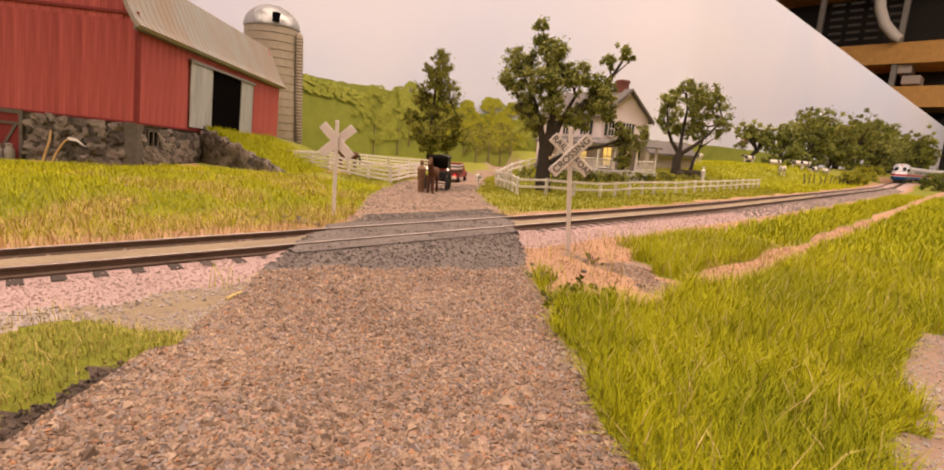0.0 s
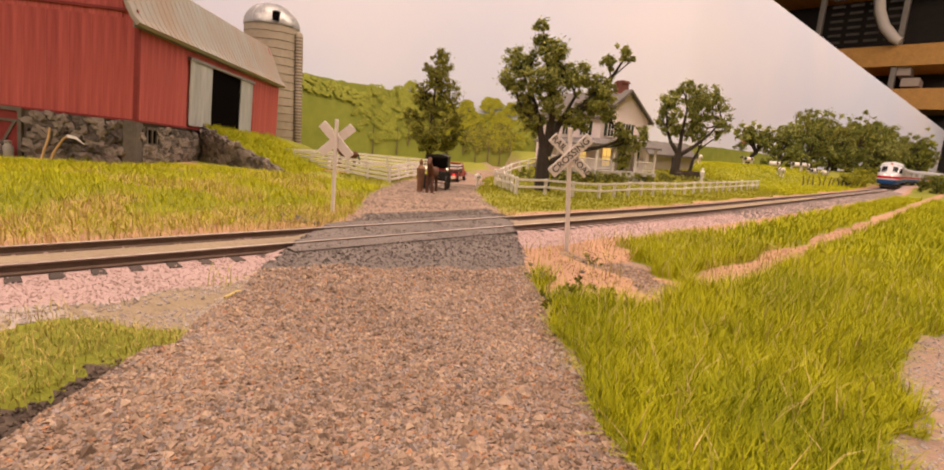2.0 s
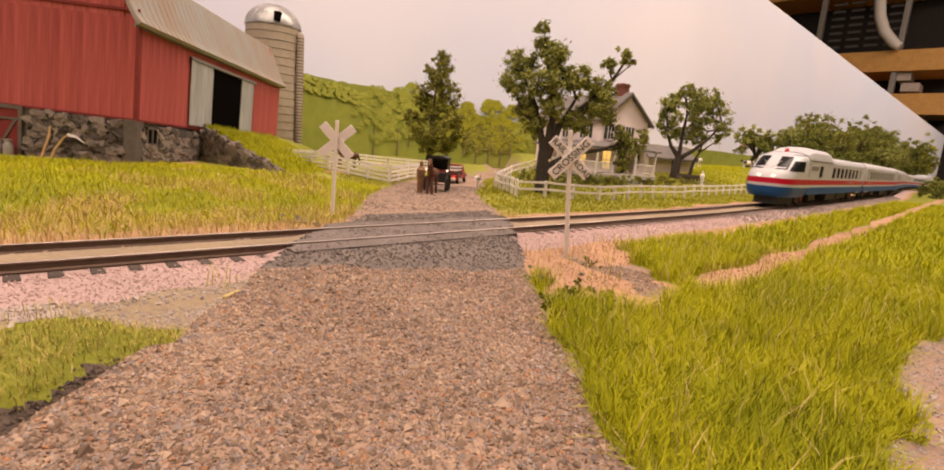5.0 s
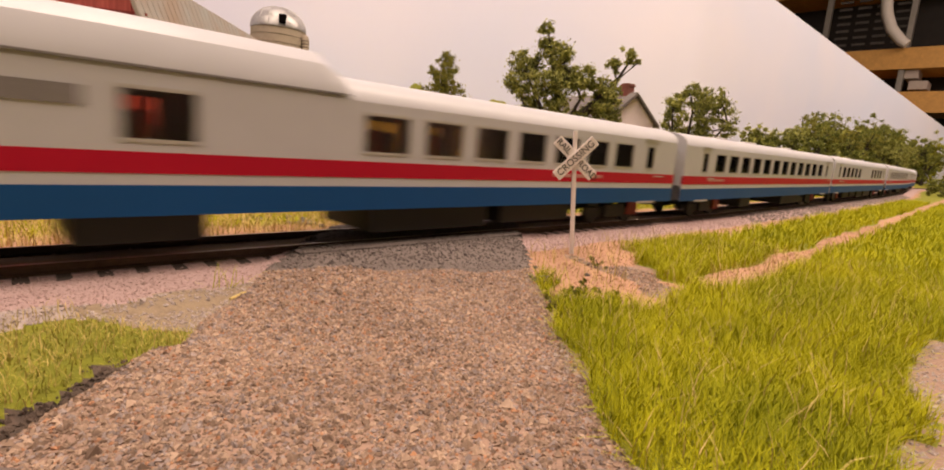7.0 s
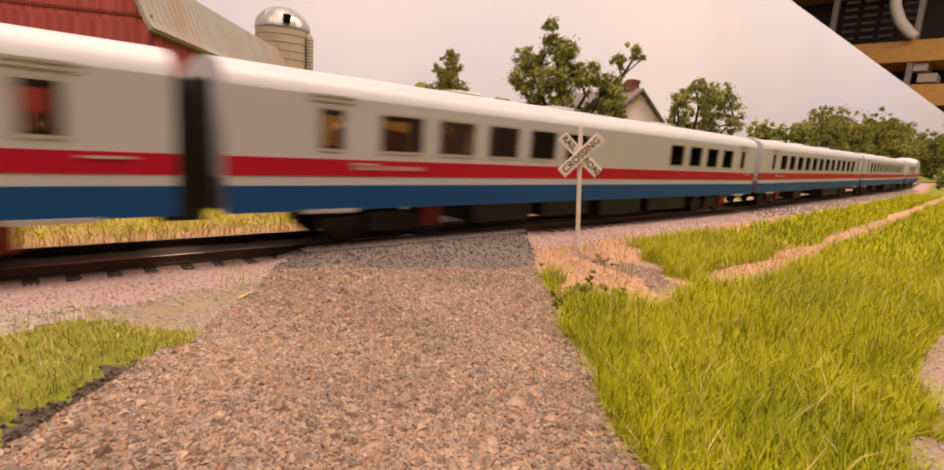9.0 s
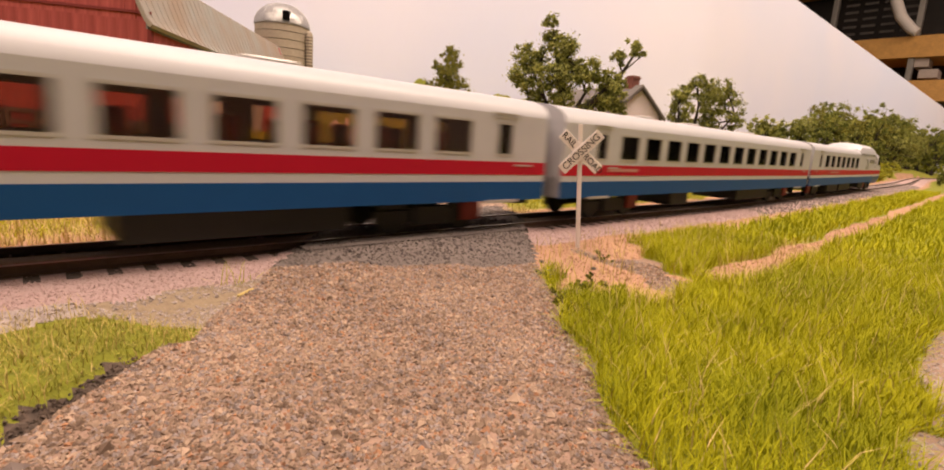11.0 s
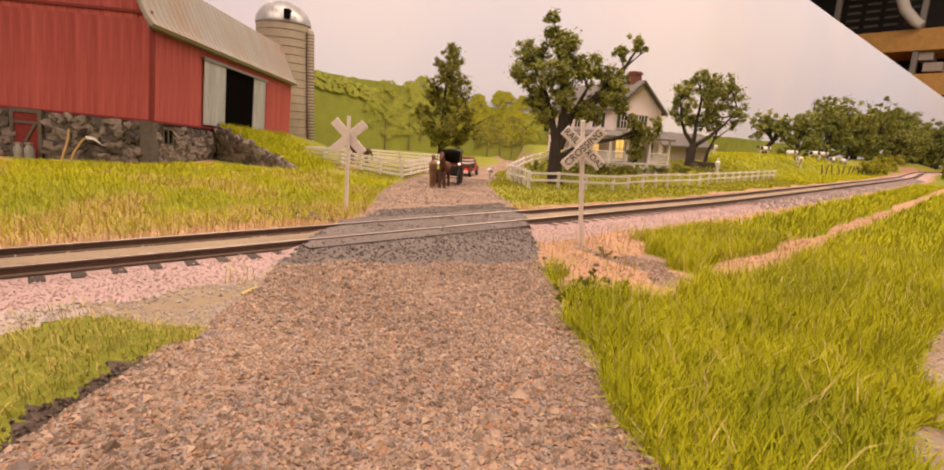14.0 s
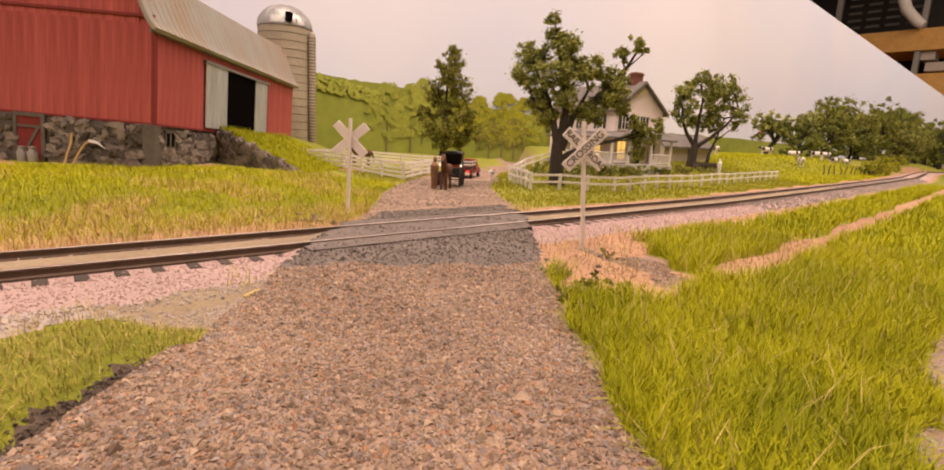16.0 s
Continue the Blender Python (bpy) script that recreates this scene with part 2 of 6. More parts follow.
# ---- mesh building ----
class Shape:
    """Collects vertices in millimetres and faces, for one mesh."""

    def __init__(self):
        self.v, self.f, self.k = [], [], []

    def add(self, verts, faces, slot=0):
        o = len(self.v)
        self.v.extend(verts)
        self.f.extend([tuple(o + i for i in f) for f in faces])
        self.k.extend([slot] * len(faces))
        return self

    def box(self, x0, y0, z0, x1, y1, z1, m=None, c=0.0):
        """A box, its upright and top edges cut off by c."""
        if c:
            ring = [(x0 + c, y0), (x1 - c, y0), (x1, y0 + c), (x1, y1 - c), (x1 - c, y1), (x0 + c, y1), (x0, y1 - c), (x0, y0 + c)]
            top = [(min(max(x, x0 + c), x1 - c), min(max(y, y0 + c), y1 - c)) for x, y in ring]
            v = [(x, y, z0) for x, y in ring] + [(x, y, z1 - c) for x, y in ring] + [(x, y, z1) for x, y in top]
            f = [tuple(range(7, -1, -1))] + [(i, (i + 1) % 8, 8 + (i + 1) % 8, 8 + i) for i in range(8)]
            f += [(8 + i, 8 + (i + 1) % 8, 16 + (i + 1) % 8, 16 + i) for i in range(8)] + [tuple(range(16, 24))]
        else:
            v = [(x, y, z) for z in (z0, z1) for x, y in ((x0, y0), (x1, y0), (x1, y1), (x0, y1))]
            f = [(3, 2, 1, 0), (4, 5, 6, 7), (0, 1, 5, 4), (1, 2, 6, 5), (2, 3, 7, 6), (3, 0, 4, 7)]
        if m is not None:
            v = [tuple(m @ Vector(p)) for p in v]
        return self.add(v, f)

    def tube(self, points, radii, sides=8, cap=True):
        """A round bar through points, with a radius at each."""
        points = [Vector(p) for p in points]
        rings, prev = [], None
        for i, p in enumerate(points):
            t = (points[min(i + 1, len(points) - 1)] - points[max(i - 1, 0)]).normalized()
            a = Vector((0, 0, 1)) if abs(t.z) < 0.9 else Vector((1, 0, 0))
            u = t.cross(a).normalized() if prev is None else (prev - t * prev.dot(t)).normalized()
            prev = u
            w = t.cross(u)
            rings.append([tuple(p + (u * math.cos(k * math.tau / sides) + w * math.sin(k * math.tau / sides)) * radii[i]) for k in range(sides)])
        v = [q for r in rings for q in r]
        f = [(i * sides + k, i * sides + (k + 1) % sides, (i + 1) * sides + (k + 1) % sides, (i + 1) * sides + k) for i in range(len(rings) - 1) for k in range(sides)]
        if cap:
            f += [tuple(range(sides - 1, -1, -1)), tuple(range(len(v) - sides, len(v)))]
        return self.add(v, f)

    def lathe(self, profile, x=0, y=0, sides=24):
        """profile: (radius, z) from below upwards, turned about the upright axis."""
        v = [(x + r * math.cos(k * math.tau / sides), y + r * math.sin(k * math.tau / sides), z) for r, z in profile for k in range(sides)]
        f = [(i * sides + k, i * sides + (k + 1) % sides, (i + 1) * sides + (k + 1) % sides, (i + 1) * sides + k) for i in range(len(profile) - 1) for k in range(sides)]
        f += [tuple(range(sides - 1, -1, -1)), tuple(range(len(v) - sides, len(v)))]
        return self.add(v, f)

    def loft(self, rings, cap=True, closed=True):
        """Rings of equal length, joined one to the next."""
        k = len(rings[0])
        v = [tuple(p) for r in rings for p in r]
        last = k if closed else k - 1
        f = [(i * k + j, i * k + (j + 1) % k, (i + 1) * k + (j + 1) % k, (i + 1) * k + j) for i in range(len(rings) - 1) for j in range(last)]
        if cap and closed:
            f += [tuple(range(k - 1, -1, -1)), tuple(range(len(v) - k, len(v)))]
        return self.add(v, f)

    def prism(self, outline, a, b, axis="y"):
        """An outline of (u, v) pulled from a to b along an axis."""
        put = {"x": lambda u, w, t: (t, u, w), "y": lambda u, w, t: (u, t, w), "z": lambda u, w, t: (u, w, t)}[axis]
        return self.loft([[put(u, w, a) for u, w in outline], [put(u, w, b) for u, w in outline]])

    def ball(self, c, r, rings=5, sides=8, squash=(1, 1, 1)):
        v = [(c[0] + r * squash[0] * math.sin(math.pi * (i + .5) / rings) * math.cos(k * math.tau / sides), c[1] + r * squash[1] * math.sin(math.pi * (i + .5) / rings) * math.sin(k * math.tau / sides), c[2] - r * squash[2] * math.cos(math.pi * (i + .5) / rings)) for i in range(rings) for k in range(sides)]
        f = [(i * sides + k, i * sides + (k + 1) % sides, (i + 1) * sides + (k + 1) % sides, (i + 1) * sides + k) for i in range(rings - 1) for k in range(sides)]
        f += [tuple(range(sides - 1, -1, -1)), tuple(range(len(v) - sides, len(v)))]
        return self.add(v, f)

    def mesh(self, name, *mats, smooth=False):
        me = bpy.data.meshes.new(name)
        me.from_pydata((np.array(self.v, dtype=float) * MM).tolist(), [], self.f)
        for m in mats:
            me.materials.append(m)
        if len(mats) > 1:
            me.polygons.foreach_set("material_index", self.k)
        if smooth:
            me.polygons.foreach_set("use_smooth", [True] * len(self.f))
            me.set_sharp_from_angle(angle=radians(35))
        bm = bmesh.new()
        bm.from_mesh(me)
        bmesh.ops.recalc_face_normals(bm, faces=bm.faces)
        bm.to_mesh(me)
        bm.free()
        return me


def raw_mesh(name, verts, faces, mat):
    """A big mesh of loose pieces straight from arrays in millimetres."""
    me = bpy.data.meshes.new(name)
    me.from_pydata((np.asarray(verts) * MM).tolist(), [], np.asarray(faces).tolist())
    me.materials.append(mat)
    return me


def part(name, shape, mat, parent=None, label="", smooth=False):
    ob = new(name, shape.mesh(name, mat, smooth=smooth))
    ob.parent = parent
    if label:
        tagged(ob, label)
    return ob


def piece(name, mesh, parent, m):
    ob = new(name, mesh)
    ob.parent = parent
    ob.matrix_basis = m
    return ob


def at(x, y, z=0, rz=0, rx=0, ry=0):
    return pose(x * MM, y * MM, z * MM, rx, ry, rz)


def thing(name, x, y, z, rz, label, category, group=""):
    ob = new(name)
    ob.empty_display_size = 0.005
    ob.matrix_basis = at(x, y, z, rz)
    return tagged(ob, label, category, group)


# ---- the lie of the land ----
D_ALONG, D_ACROSS = Vector((0.7349, 0.6781)), Vector((-0.6781, 0.7349))
TRACK_OFF = 130.6


def along_across(x, y):
    return x * D_ALONG.x + y * D_ALONG.y, x * D_ACROSS.x + y * D_ACROSS.y


def smooth(a, b, x):
    x = min(max((x - a) / (b - a), 0.0), 1.0)
    return x * x * (3 - 2 * x)


def track_points(step=2.0):
    """The track's centre line: (s, x, y, z of the rail head, heading)."""
    out, s, h = [], -420.0, math.atan2(D_ALONG.y, D_ALONG.x)
    p = D_ACROSS * TRACK_OFF + D_ALONG * s
    while s < 3700:
        z = 5.0 + 0.0072 * max(0.0, s - 280) * smooth(250, 420, s)
        out.append((s, p.x, p.y, min(z, 13.0), h))
        if 200 <= s < 500:
            h += radians(1.5) / 300 * step
        if 900 <= s < 1200:
            h += radians(4.0) / 300 * step
        if 1820 <= s < 3600:
            h -= step / 1500
        p = p + Vector((math.cos(h), math.sin(h))) * step
        s += step
    return out


TRACK = track_points()
TRACK_XY = np.array([(q[1], q[2]) for q in TRACK])


def track_at(s):
    """Place, heading and rail height on the track, s millimetres from the crossing's foot point."""
    f = min(max((s + 420.0) / 2.0, 0), len(TRACK) - 1.001)
    i, w = int(f), f - int(f)
    a, b = TRACK[i], TRACK[i + 1]
    return tuple(a[k] * (1 - w) + b[k] * w for k in range(1, 5))


def track_side(x, y):
    """Distance across the track (positive behind it), the rail height there and s."""
    i = int(np.argmin((TRACK_XY[:, 0] - x) ** 2 + (TRACK_XY[:, 1] - y) ** 2))
    s, px, py, z, h = TRACK[i]
    return -(x - px) * math.sin(h) + (y - py) * math.cos(h), z, s


def road_center(y):
    """Middle of the lane: over the crossing, into the yard, then off behind the house."""
    return -12 - 10 * smooth(200, 330, y) + 10 * smooth(380, 470, y) + 70 * smooth(470, 760, y)


def road_half(y):
    return 31 - 4 * smooth(240, 380, y) - 8 * smooth(400, 600, y)


def road_amount(x, y):
    e = abs(x - road_center(y)) - road_half(y) - 3 * noise.noise(Vector((x * 0.06, y * 0.06, 3)))
    return 1 - smooth(-5, 5, e)


# ---- ground ----
def patchy(x, y, k, seed):
    return noise.noise(Vector((x * k, y * k, seed)))


def strip_gap(x, y):
    """How far a place lies from the bare wheel track through the grass."""
    t = (x - 60) / 390
    return abs((y - (128 + 384 * t)) * 0.72)


def cover(x, y):
    """Which surface lies on top here."""
    across, rail, s = track_side(x, y)
    a = abs(across)
    road = road_amount(x, y)
    if road > 0.5 and y > -20:
        e = 3 * patchy(x, y, 0.09, 5)
        return "asphalt" if 105 + 0.53 * (x + 46) + e < y < 220 + 0.85 * (x + 48) + e else "road"
    if a < 7.4 + 0.5 * patchy(x, y, 0.3, 8) and s < 600:
        return "mud"
    if x < -30 and across < 0 and 26 + 5 * patchy(x, y, 0.07, 21) < a < 52:
        if x > -60 + 9 * patchy(x, y, 0.08, 31) and y > 80:
            return "mud"
        if y > 71 + 0.95 * (x + 69) + 7 * patchy(x, y, 0.1, 3) and x < -46:
            return "grit"
    elif a < 27 + 3 * patchy(x, y, 0.05, 8):
        return "ballast"
    if across < 0:
        ragged = 5 * patchy(x, y, 0.07, 2) + 3 * patchy(x, y, 0.2, 2)
        if x < 190 and 8 + ragged < y < 104 + 0.1 * (x - 95) + ragged and x > 50 + 0.9 * (y - 51) + ragged:
            return "road"
        if x > 0:
            if (x - 36) ** 2 / 520 + (y - 150) ** 2 / 1500 < 1 + 0.9 * patchy(x, y, 0.06, 4):
                return "soil" if patchy(x, y, 0.05, 14) > -0.15 else "road"
            if strip_gap(x, y) < 5 + 5 * patchy(x, y, 0.03, 6) and x > 64:
                return "soil"
            if a < 34 + 5 * patchy(x, y, 0.03, 7):
                return "soil"
            return "grass"
        edge = 1.3 * patchy(x, y, .12, 3) + 0.8 * patchy(x, y, .5, 3)
        if x > -46.0 + edge and y < 74:
            return "road"
        if x > -49.8 + 2.4 * edge + 1.5 * patchy(x, y, .35, 3) and y < 68:
            return "ditch_bed"
        return "grass"
    if a < 40 + 8 * patchy(x, y, 0.04, 9):
        return "soil"
    if road > 0.02:
        return "road" if y > 175 else "soil"
    if x < -40 and y < 360:
        return "straw" if patchy(x, y, 0.035, 11) + 0.7 * (1 - smooth(40, 95, a)) > 0.15 else "grass"
    if x < road_center(y) and y < 640:
        return "straw" if patchy(x, y, 0.03, 12) > 0.38 else "meadow"
    return "meadow"


def hill(x, y):
    s, n = along_across(x, y)
    return smooth(215, 330, n) * (8 + 23 * smooth(480, 1050, s)) * smooth(20, 90, x) + 0.03 * max(0, n - 330) * smooth(20, 90, x)


def land(x, y):
    across, rail, s = track_side(x, y)
    a = abs(across)
    z = 0.9 * patchy(x, y, 0.02, 0) + 0.35 * patchy(x, y, 0.11, 1)
    z += (rail - 5.0) * (1 - smooth(60, 300, a))
    z += hill(x, y) if across > 40 else 0
    if across > 60 and x < -60:
        z += 3.0 * smooth(70, 150, across) * smooth(-60, -120, x)
    if across < -30 and x < -40:
        z -= 1.0
        z += 2.0 * math.exp(-((x + 60) / 8) ** 2) * (1 - smooth(70, 92, y))
        z -= 1.7 * math.exp(-((x + 48.6) / 2.6) ** 2) * (1 - smooth(62, 80, y))
    z = z * smooth(17, 38, a) + (rail - 1.85 - 0.5 * smooth(7, 9.5, a) - 0.25 * smooth(13, 17, a)) * (1 - smooth(15, 36, a))
    road = road_amount(x, y)
    crown = 4.75 * (1 - smooth(14, 46, a)) - 0.3 - 4.0 * smooth(380, 500, y)
    return z * (1 - road) + (crown + 0.3 * patchy(x, y, 0.1, 1)) * road


def steps(stops):
    out = []
    for a, b, d in stops:
        out += list(np.arange(a, b, d))
    return out + [stops[-1][1]]


def build_ground():
    ss = steps([(-1300, -300, 50), (-300, -100, 12), (-100, -36, 3.2), (-36, 60, 1.3), (60, 220, 3.2), (220, 500, 6), (500, 1400, 15), (1400, 3600, 50)])
    ns = steps([(-900, -100, 50), (-100, -30, 10), (-30, 24, 3.2), (24, 106, 1.3), (106, 190, 3.2), (190, 420, 8), (420, 800, 19)])
    verts, faces, slots = [], [], []
    kinds = ["soil", "road", "asphalt", "ballast", "grass", "straw", "meadow", "ditch_bed", "grit", "mud"]
    for n in ns:
        for s in ss:
            x, y = D_ALONG.x * s + D_ACROSS.x * n, D_ALONG.y * s + D_ACROSS.y * n
            verts.append((x, y, land(x, y)))
    w = len(ss)
    for j in range(len(ns) - 1):
        for i in range(w - 1):
            a = j * w + i
            faces.append((a, a + 1, a + w + 1, a + w))
            x, y = (verts[a][0] + verts[a + w + 1][0]) / 2, (verts[a][1] + verts[a + w + 1][1]) / 2
            slots.append(kinds.index(cover(x, y)))
    me = bpy.data.meshes.new("ground")
    me.from_pydata((np.array(verts) * MM).tolist(), [], faces)
    for k in ("soil", "road_dirt", "asphalt", "ballast", "turf", "soil", "meadow", "ditch_bed", "grey_grit", "mud"):
        me.materials.append(M[k])
    me.polygons.foreach_set("material_index", slots)
    me.polygons.foreach_set("use_smooth", [True] * len(faces))
    return tagged(new("ground", me), "model landscape ground of gravel, turf and bare earth", "ground", kind="structure")


build_ground()
rng = np.random.default_rng(7)


def scatter(count, s0, s1, n0, n1, want):
    """Random places on the ground with the wanted cover, as (x, y, z)."""
    out = []
    for s, n in zip(rng.uniform(s0, s1, count), rng.uniform(n0, n1, count)):
        x, y = D_ALONG.x * s + D_ACROSS.x * n, D_ALONG.y * s + D_ACROSS.y * n
        if cover(x, y) in want:
            out.append((x, y, land(x, y)))
    return np.array(out) if out else np.zeros((0, 3))


def chips(name, places, size, mat, label, category):
    """Loose broken stones, each a squashed eight-faced lump."""
    n = len(places)
    shape = np.array([(1, 0, 0), (-1, 0, 0), (0, 1, 0), (0, -1, 0), (0, 0, 1), (0, 0, -1)], float)
    r = rng.lognormal(0, 0.35, n)[:, None, None] * size / 2
    v = shape[None] * rng.uniform(0.6, 1.3, (n, 6, 1)) * r
    a, b = rng.uniform(0, math.tau, n), rng.uniform(-0.7, 0.7, n)
    ca, sa, cb, sb = np.cos(a), np.sin(a), np.cos(b), np.sin(b)
    x, y, z = v[..., 0], v[..., 1], v[..., 2] * 0.8
    x, z = x * cb[:, None] + z * sb[:, None], -x * sb[:, None] + z * cb[:, None]
    x, y = x * ca[:, None] - y * sa[:, None], x * sa[:, None] + y * ca[:, None]
    v = np.stack([x, y, z], -1) + places[:, None, :] + np.array((0, 0, size * 0.12))
    tri = np.array([(0, 2, 4), (2, 1, 4), (1, 3, 4), (3, 0, 4), (2, 0, 5), (1, 2, 5), (3, 1, 5), (0, 3, 5)])
    f = (tri[None] + 6 * np.arange(n)[:, None, None]).reshape(-1, 3)
    return tagged(new(name, raw_mesh(name, v.reshape(-1, 3), f, mat)), label, category, kind="stuff")


def blades(name, places, height, width, mat, label, category="grass", lean=0.55):
    """Grass blades, each bent once and drawn to a point."""
    n = len(places)
    h = height * rng.uniform(0.55, 1.3, n)
    a, tilt = rng.uniform(0, math.tau, n), rng.normal(0, lean, n)
    b = a + rng.uniform(-0.5, 0.5, n)
    up = np.stack([np.cos(b) * np.sin(tilt), np.sin(b) * np.sin(tilt), np.cos(tilt)], -1)
    side = np.stack([-np.sin(a), np.cos(a), np.zeros(n)], -1) * width / 2
    mid = places + up * (h * 0.55)[:, None]
    bend = np.stack([np.cos(b), np.sin(b), -0.25 * np.ones(n)], -1) * (h * 0.22 * np.sign(tilt))[:, None]
    tip = places + up * h[:, None] + bend
    base = places - np.array((0, 0, 0.3))
    v = np.stack([base - side, base + side, mid + side * 0.8, mid - side * 0.8, tip], 1)
    o = 5 * np.arange(n)[:, None]
    quads, tris = (o + np.array([[0, 1, 2, 3]])).tolist(), (o + np.array([[3, 2, 4]])).tolist()
    me = bpy.data.meshes.new(name)
    me.from_pydata((v.reshape(-1, 3) * MM).tolist(), [], quads + tris)
    me.materials.append(mat)
    return tagged(new(name, me), label, category, kind="stuff")


# ---- track ----
def rail_shape(side):
    """One rail: foot, web and head swept along the track."""
    prof = [(-1.0, -2.1), (-1.0, -1.75), (-0.3, -1.5), (-0.3, -0.7), (-0.45, -0.5), (-0.45, -0.08), (0.45, -0.08), (0.45, -0.5), (0.3, -0.7), (0.3, -1.5), (1.0, -1.75), (1.0, -2.1)]
    body, head = [], []
    for s in steps([(-420, 500, 10), (500, 2900, 20)]):
        x, y, z, h = track_at(s)
        cx, cy = x - math.sin(h) * side * 8.55, y + math.cos(h) * side * 8.55
        body.append([(cx - math.sin(h) * u, cy + math.cos(h) * u, z + w) for u, w in prof])
        head.append([(cx - math.sin(h) * u, cy + math.cos(h) * u, z + w) for u, w in ((-0.42, -0.08), (-0.36, 0.0), (0.36, 0.0), (0.42, -0.08))])
    return Shape().loft(body), Shape().loft(head)


def build_track():
    track = tagged(new("railway_track"), "single railway track with rusty rails on dark ties", "railway track", kind="structure")
    for side in (-1, 1):
        body, head = rail_shape(side)
        r = part("rail", body, M["rail"], track, "rust-brown steel rail")
        part("rail_head", head, M["rail_top"], r, "worn bright rail head")
    tie = Shape().box(-1.25, -13.6, -3.9, 1.25, 13.6, -2.1, c=0.25).mesh("tie", M["tie"])
    s = -190.0
    while s < 1560:
        x, y, z, h = track_at(s)
        if not (abs(x - road_center(y)) < road_half(y) - 2):
            piece("tie", tie, track, at(x + rng.uniform(-.3, .3), y, z, math.degrees(h) + rng.uniform(-1.5, 1.5)))
        s += 6.4 if s < 1000 else 9.6
    return track


build_track()


def build_crossing():
    """Asphalt between and beside the rails, flush with the rail heads."""
    ob = tagged(new("crossing_panel"), "grey asphalt infill between the rails of the crossing", "level crossing", kind="structure")
    for name, a, b in (("infill", -7.2, 7.2), ("apron", -17, -9.4), ("apron", 9.4, 17)):
        sh = Shape()
        rings = []
        for s in np.arange(52, 150, 3.0):
            x, y, z, h = track_at(s)
            row = []
            for k in range(9):
                u = a + (b - a) * k / 8
                row.append((x - math.sin(h) * u, y + math.cos(h) * u))
            rings.append((row, z))
        v = [(p[0], p[1], z - 0.35 + 0.12 * patchy(p[0], p[1], 0.3, 2) if abs(p[0] - road_center(p[1])) < road_half(p[1]) + 2 * patchy(p[0], p[1], .2, 1) else z - 4) for row, z in rings for p in row]
        f = [(i * 9 + k, i * 9 + k + 1, i * 9 + k + 10, i * 9 + k + 9) for i in range(len(rings) - 1) for k in range(8)]
        sh.add(v, f)
        part(name, sh, M["asphalt"], ob)
    return ob


build_crossing()


# ---- train ----
CAR_LEN, CAR_W = 295.0, 16.7
BAND = dict(bottom=9.6, blue=15.6, cream=17.8, red=21.9, sill=24.1, lintel=33.6, eave=36.5)
ROOF = [(16.7, 36.5), (16.1, 38.6), (14.2, 40.6), (10.0, 42.2), (4.0, 43.0), (0.0, 43.1)]


def roof_ring(x):
    pts = ROOF + [(-y, z) for y, z in ROOF[-2::-1]]
    return [(x, y, z) for y, z in pts] + [(x, -15.6, 36.2), (x, 15.6, 36.2)]


def side_wall(sh, x0, x1, z0, z1, y, t=0.9):
    sh.box(x0, min(y, y - math.copysign(t, y)), z0, x1, max(y, y - math.copysign(t, y)), z1)


def window_unit(car, x, w, y, glass="glass"):
    """One framed pane set in the side wall."""
    z0, z1 = BAND["sill"], BAND["lintel"]
    o = math.copysign(0.18, y)
    fr = Shape()
    for a, b, c, d in ((x - w / 2 - .45, x - w / 2 + .25, z0 - .45, z1 + .45), (x + w / 2 - .25, x + w / 2 + .45, z0 - .45, z1 + .45), (x - w / 2, x + w / 2, z0 - .45, z0 + .25), (x - w / 2, x + w / 2, z1 - .25, z1 + .45)):
        fr.box(a, min(y - o, y + o), c, b, max(y - o, y + o), d)
    win = part("window", fr, M["trim_grey"], car, "pale window frame with a dark tinted pane")
    part("pane", Shape().box(x - w / 2, min(y - o * 2.4, y - o * 1.8), z0, x + w / 2, max(y - o * 2.4, y - o * 1.8), z1), M[glass], win)


def bogie(car, x):
    b = part("bogie", Shape().box(x - 4, -9, 4.5, x + 4, 9, 9.4, c=.5), M["under"], car, "black bogie bolster")
    for y in (-1, 1):
        part("side_frame", Shape().box(x - 19, min(y * 8.6, y * 10.5), 3.4, x + 19, max(y * 8.6, y * 10.5), 7.2, c=.5), M["under"], b)
        part("bolster_end", Shape().box(x - 7, min(y * 10.5, y * 11.8), 2.6, x + 7, max(y * 10.5, y * 11.8), 8.2, c=.4), M["under"], b)
    for dx in (-13, 13):
        for y in (-8.6, 8.6):
            part("wheel", Shape().prism([(x + dx + 5.2 * math.cos(k * math.tau / 20), 5.2 + 5.2 * math.sin(k * math.tau / 20)) for k in range(20)], y - 1.2, y + 1.2, "y"), M["under"], b)
    for y in (-11.0, 11.0):
        part("spring_unit", Shape().box(x - 19.5, y - .7, 3.2, x - 11.5, y + .7, 9.0, c=.4), M["red_part"], b, "dull red spring unit")


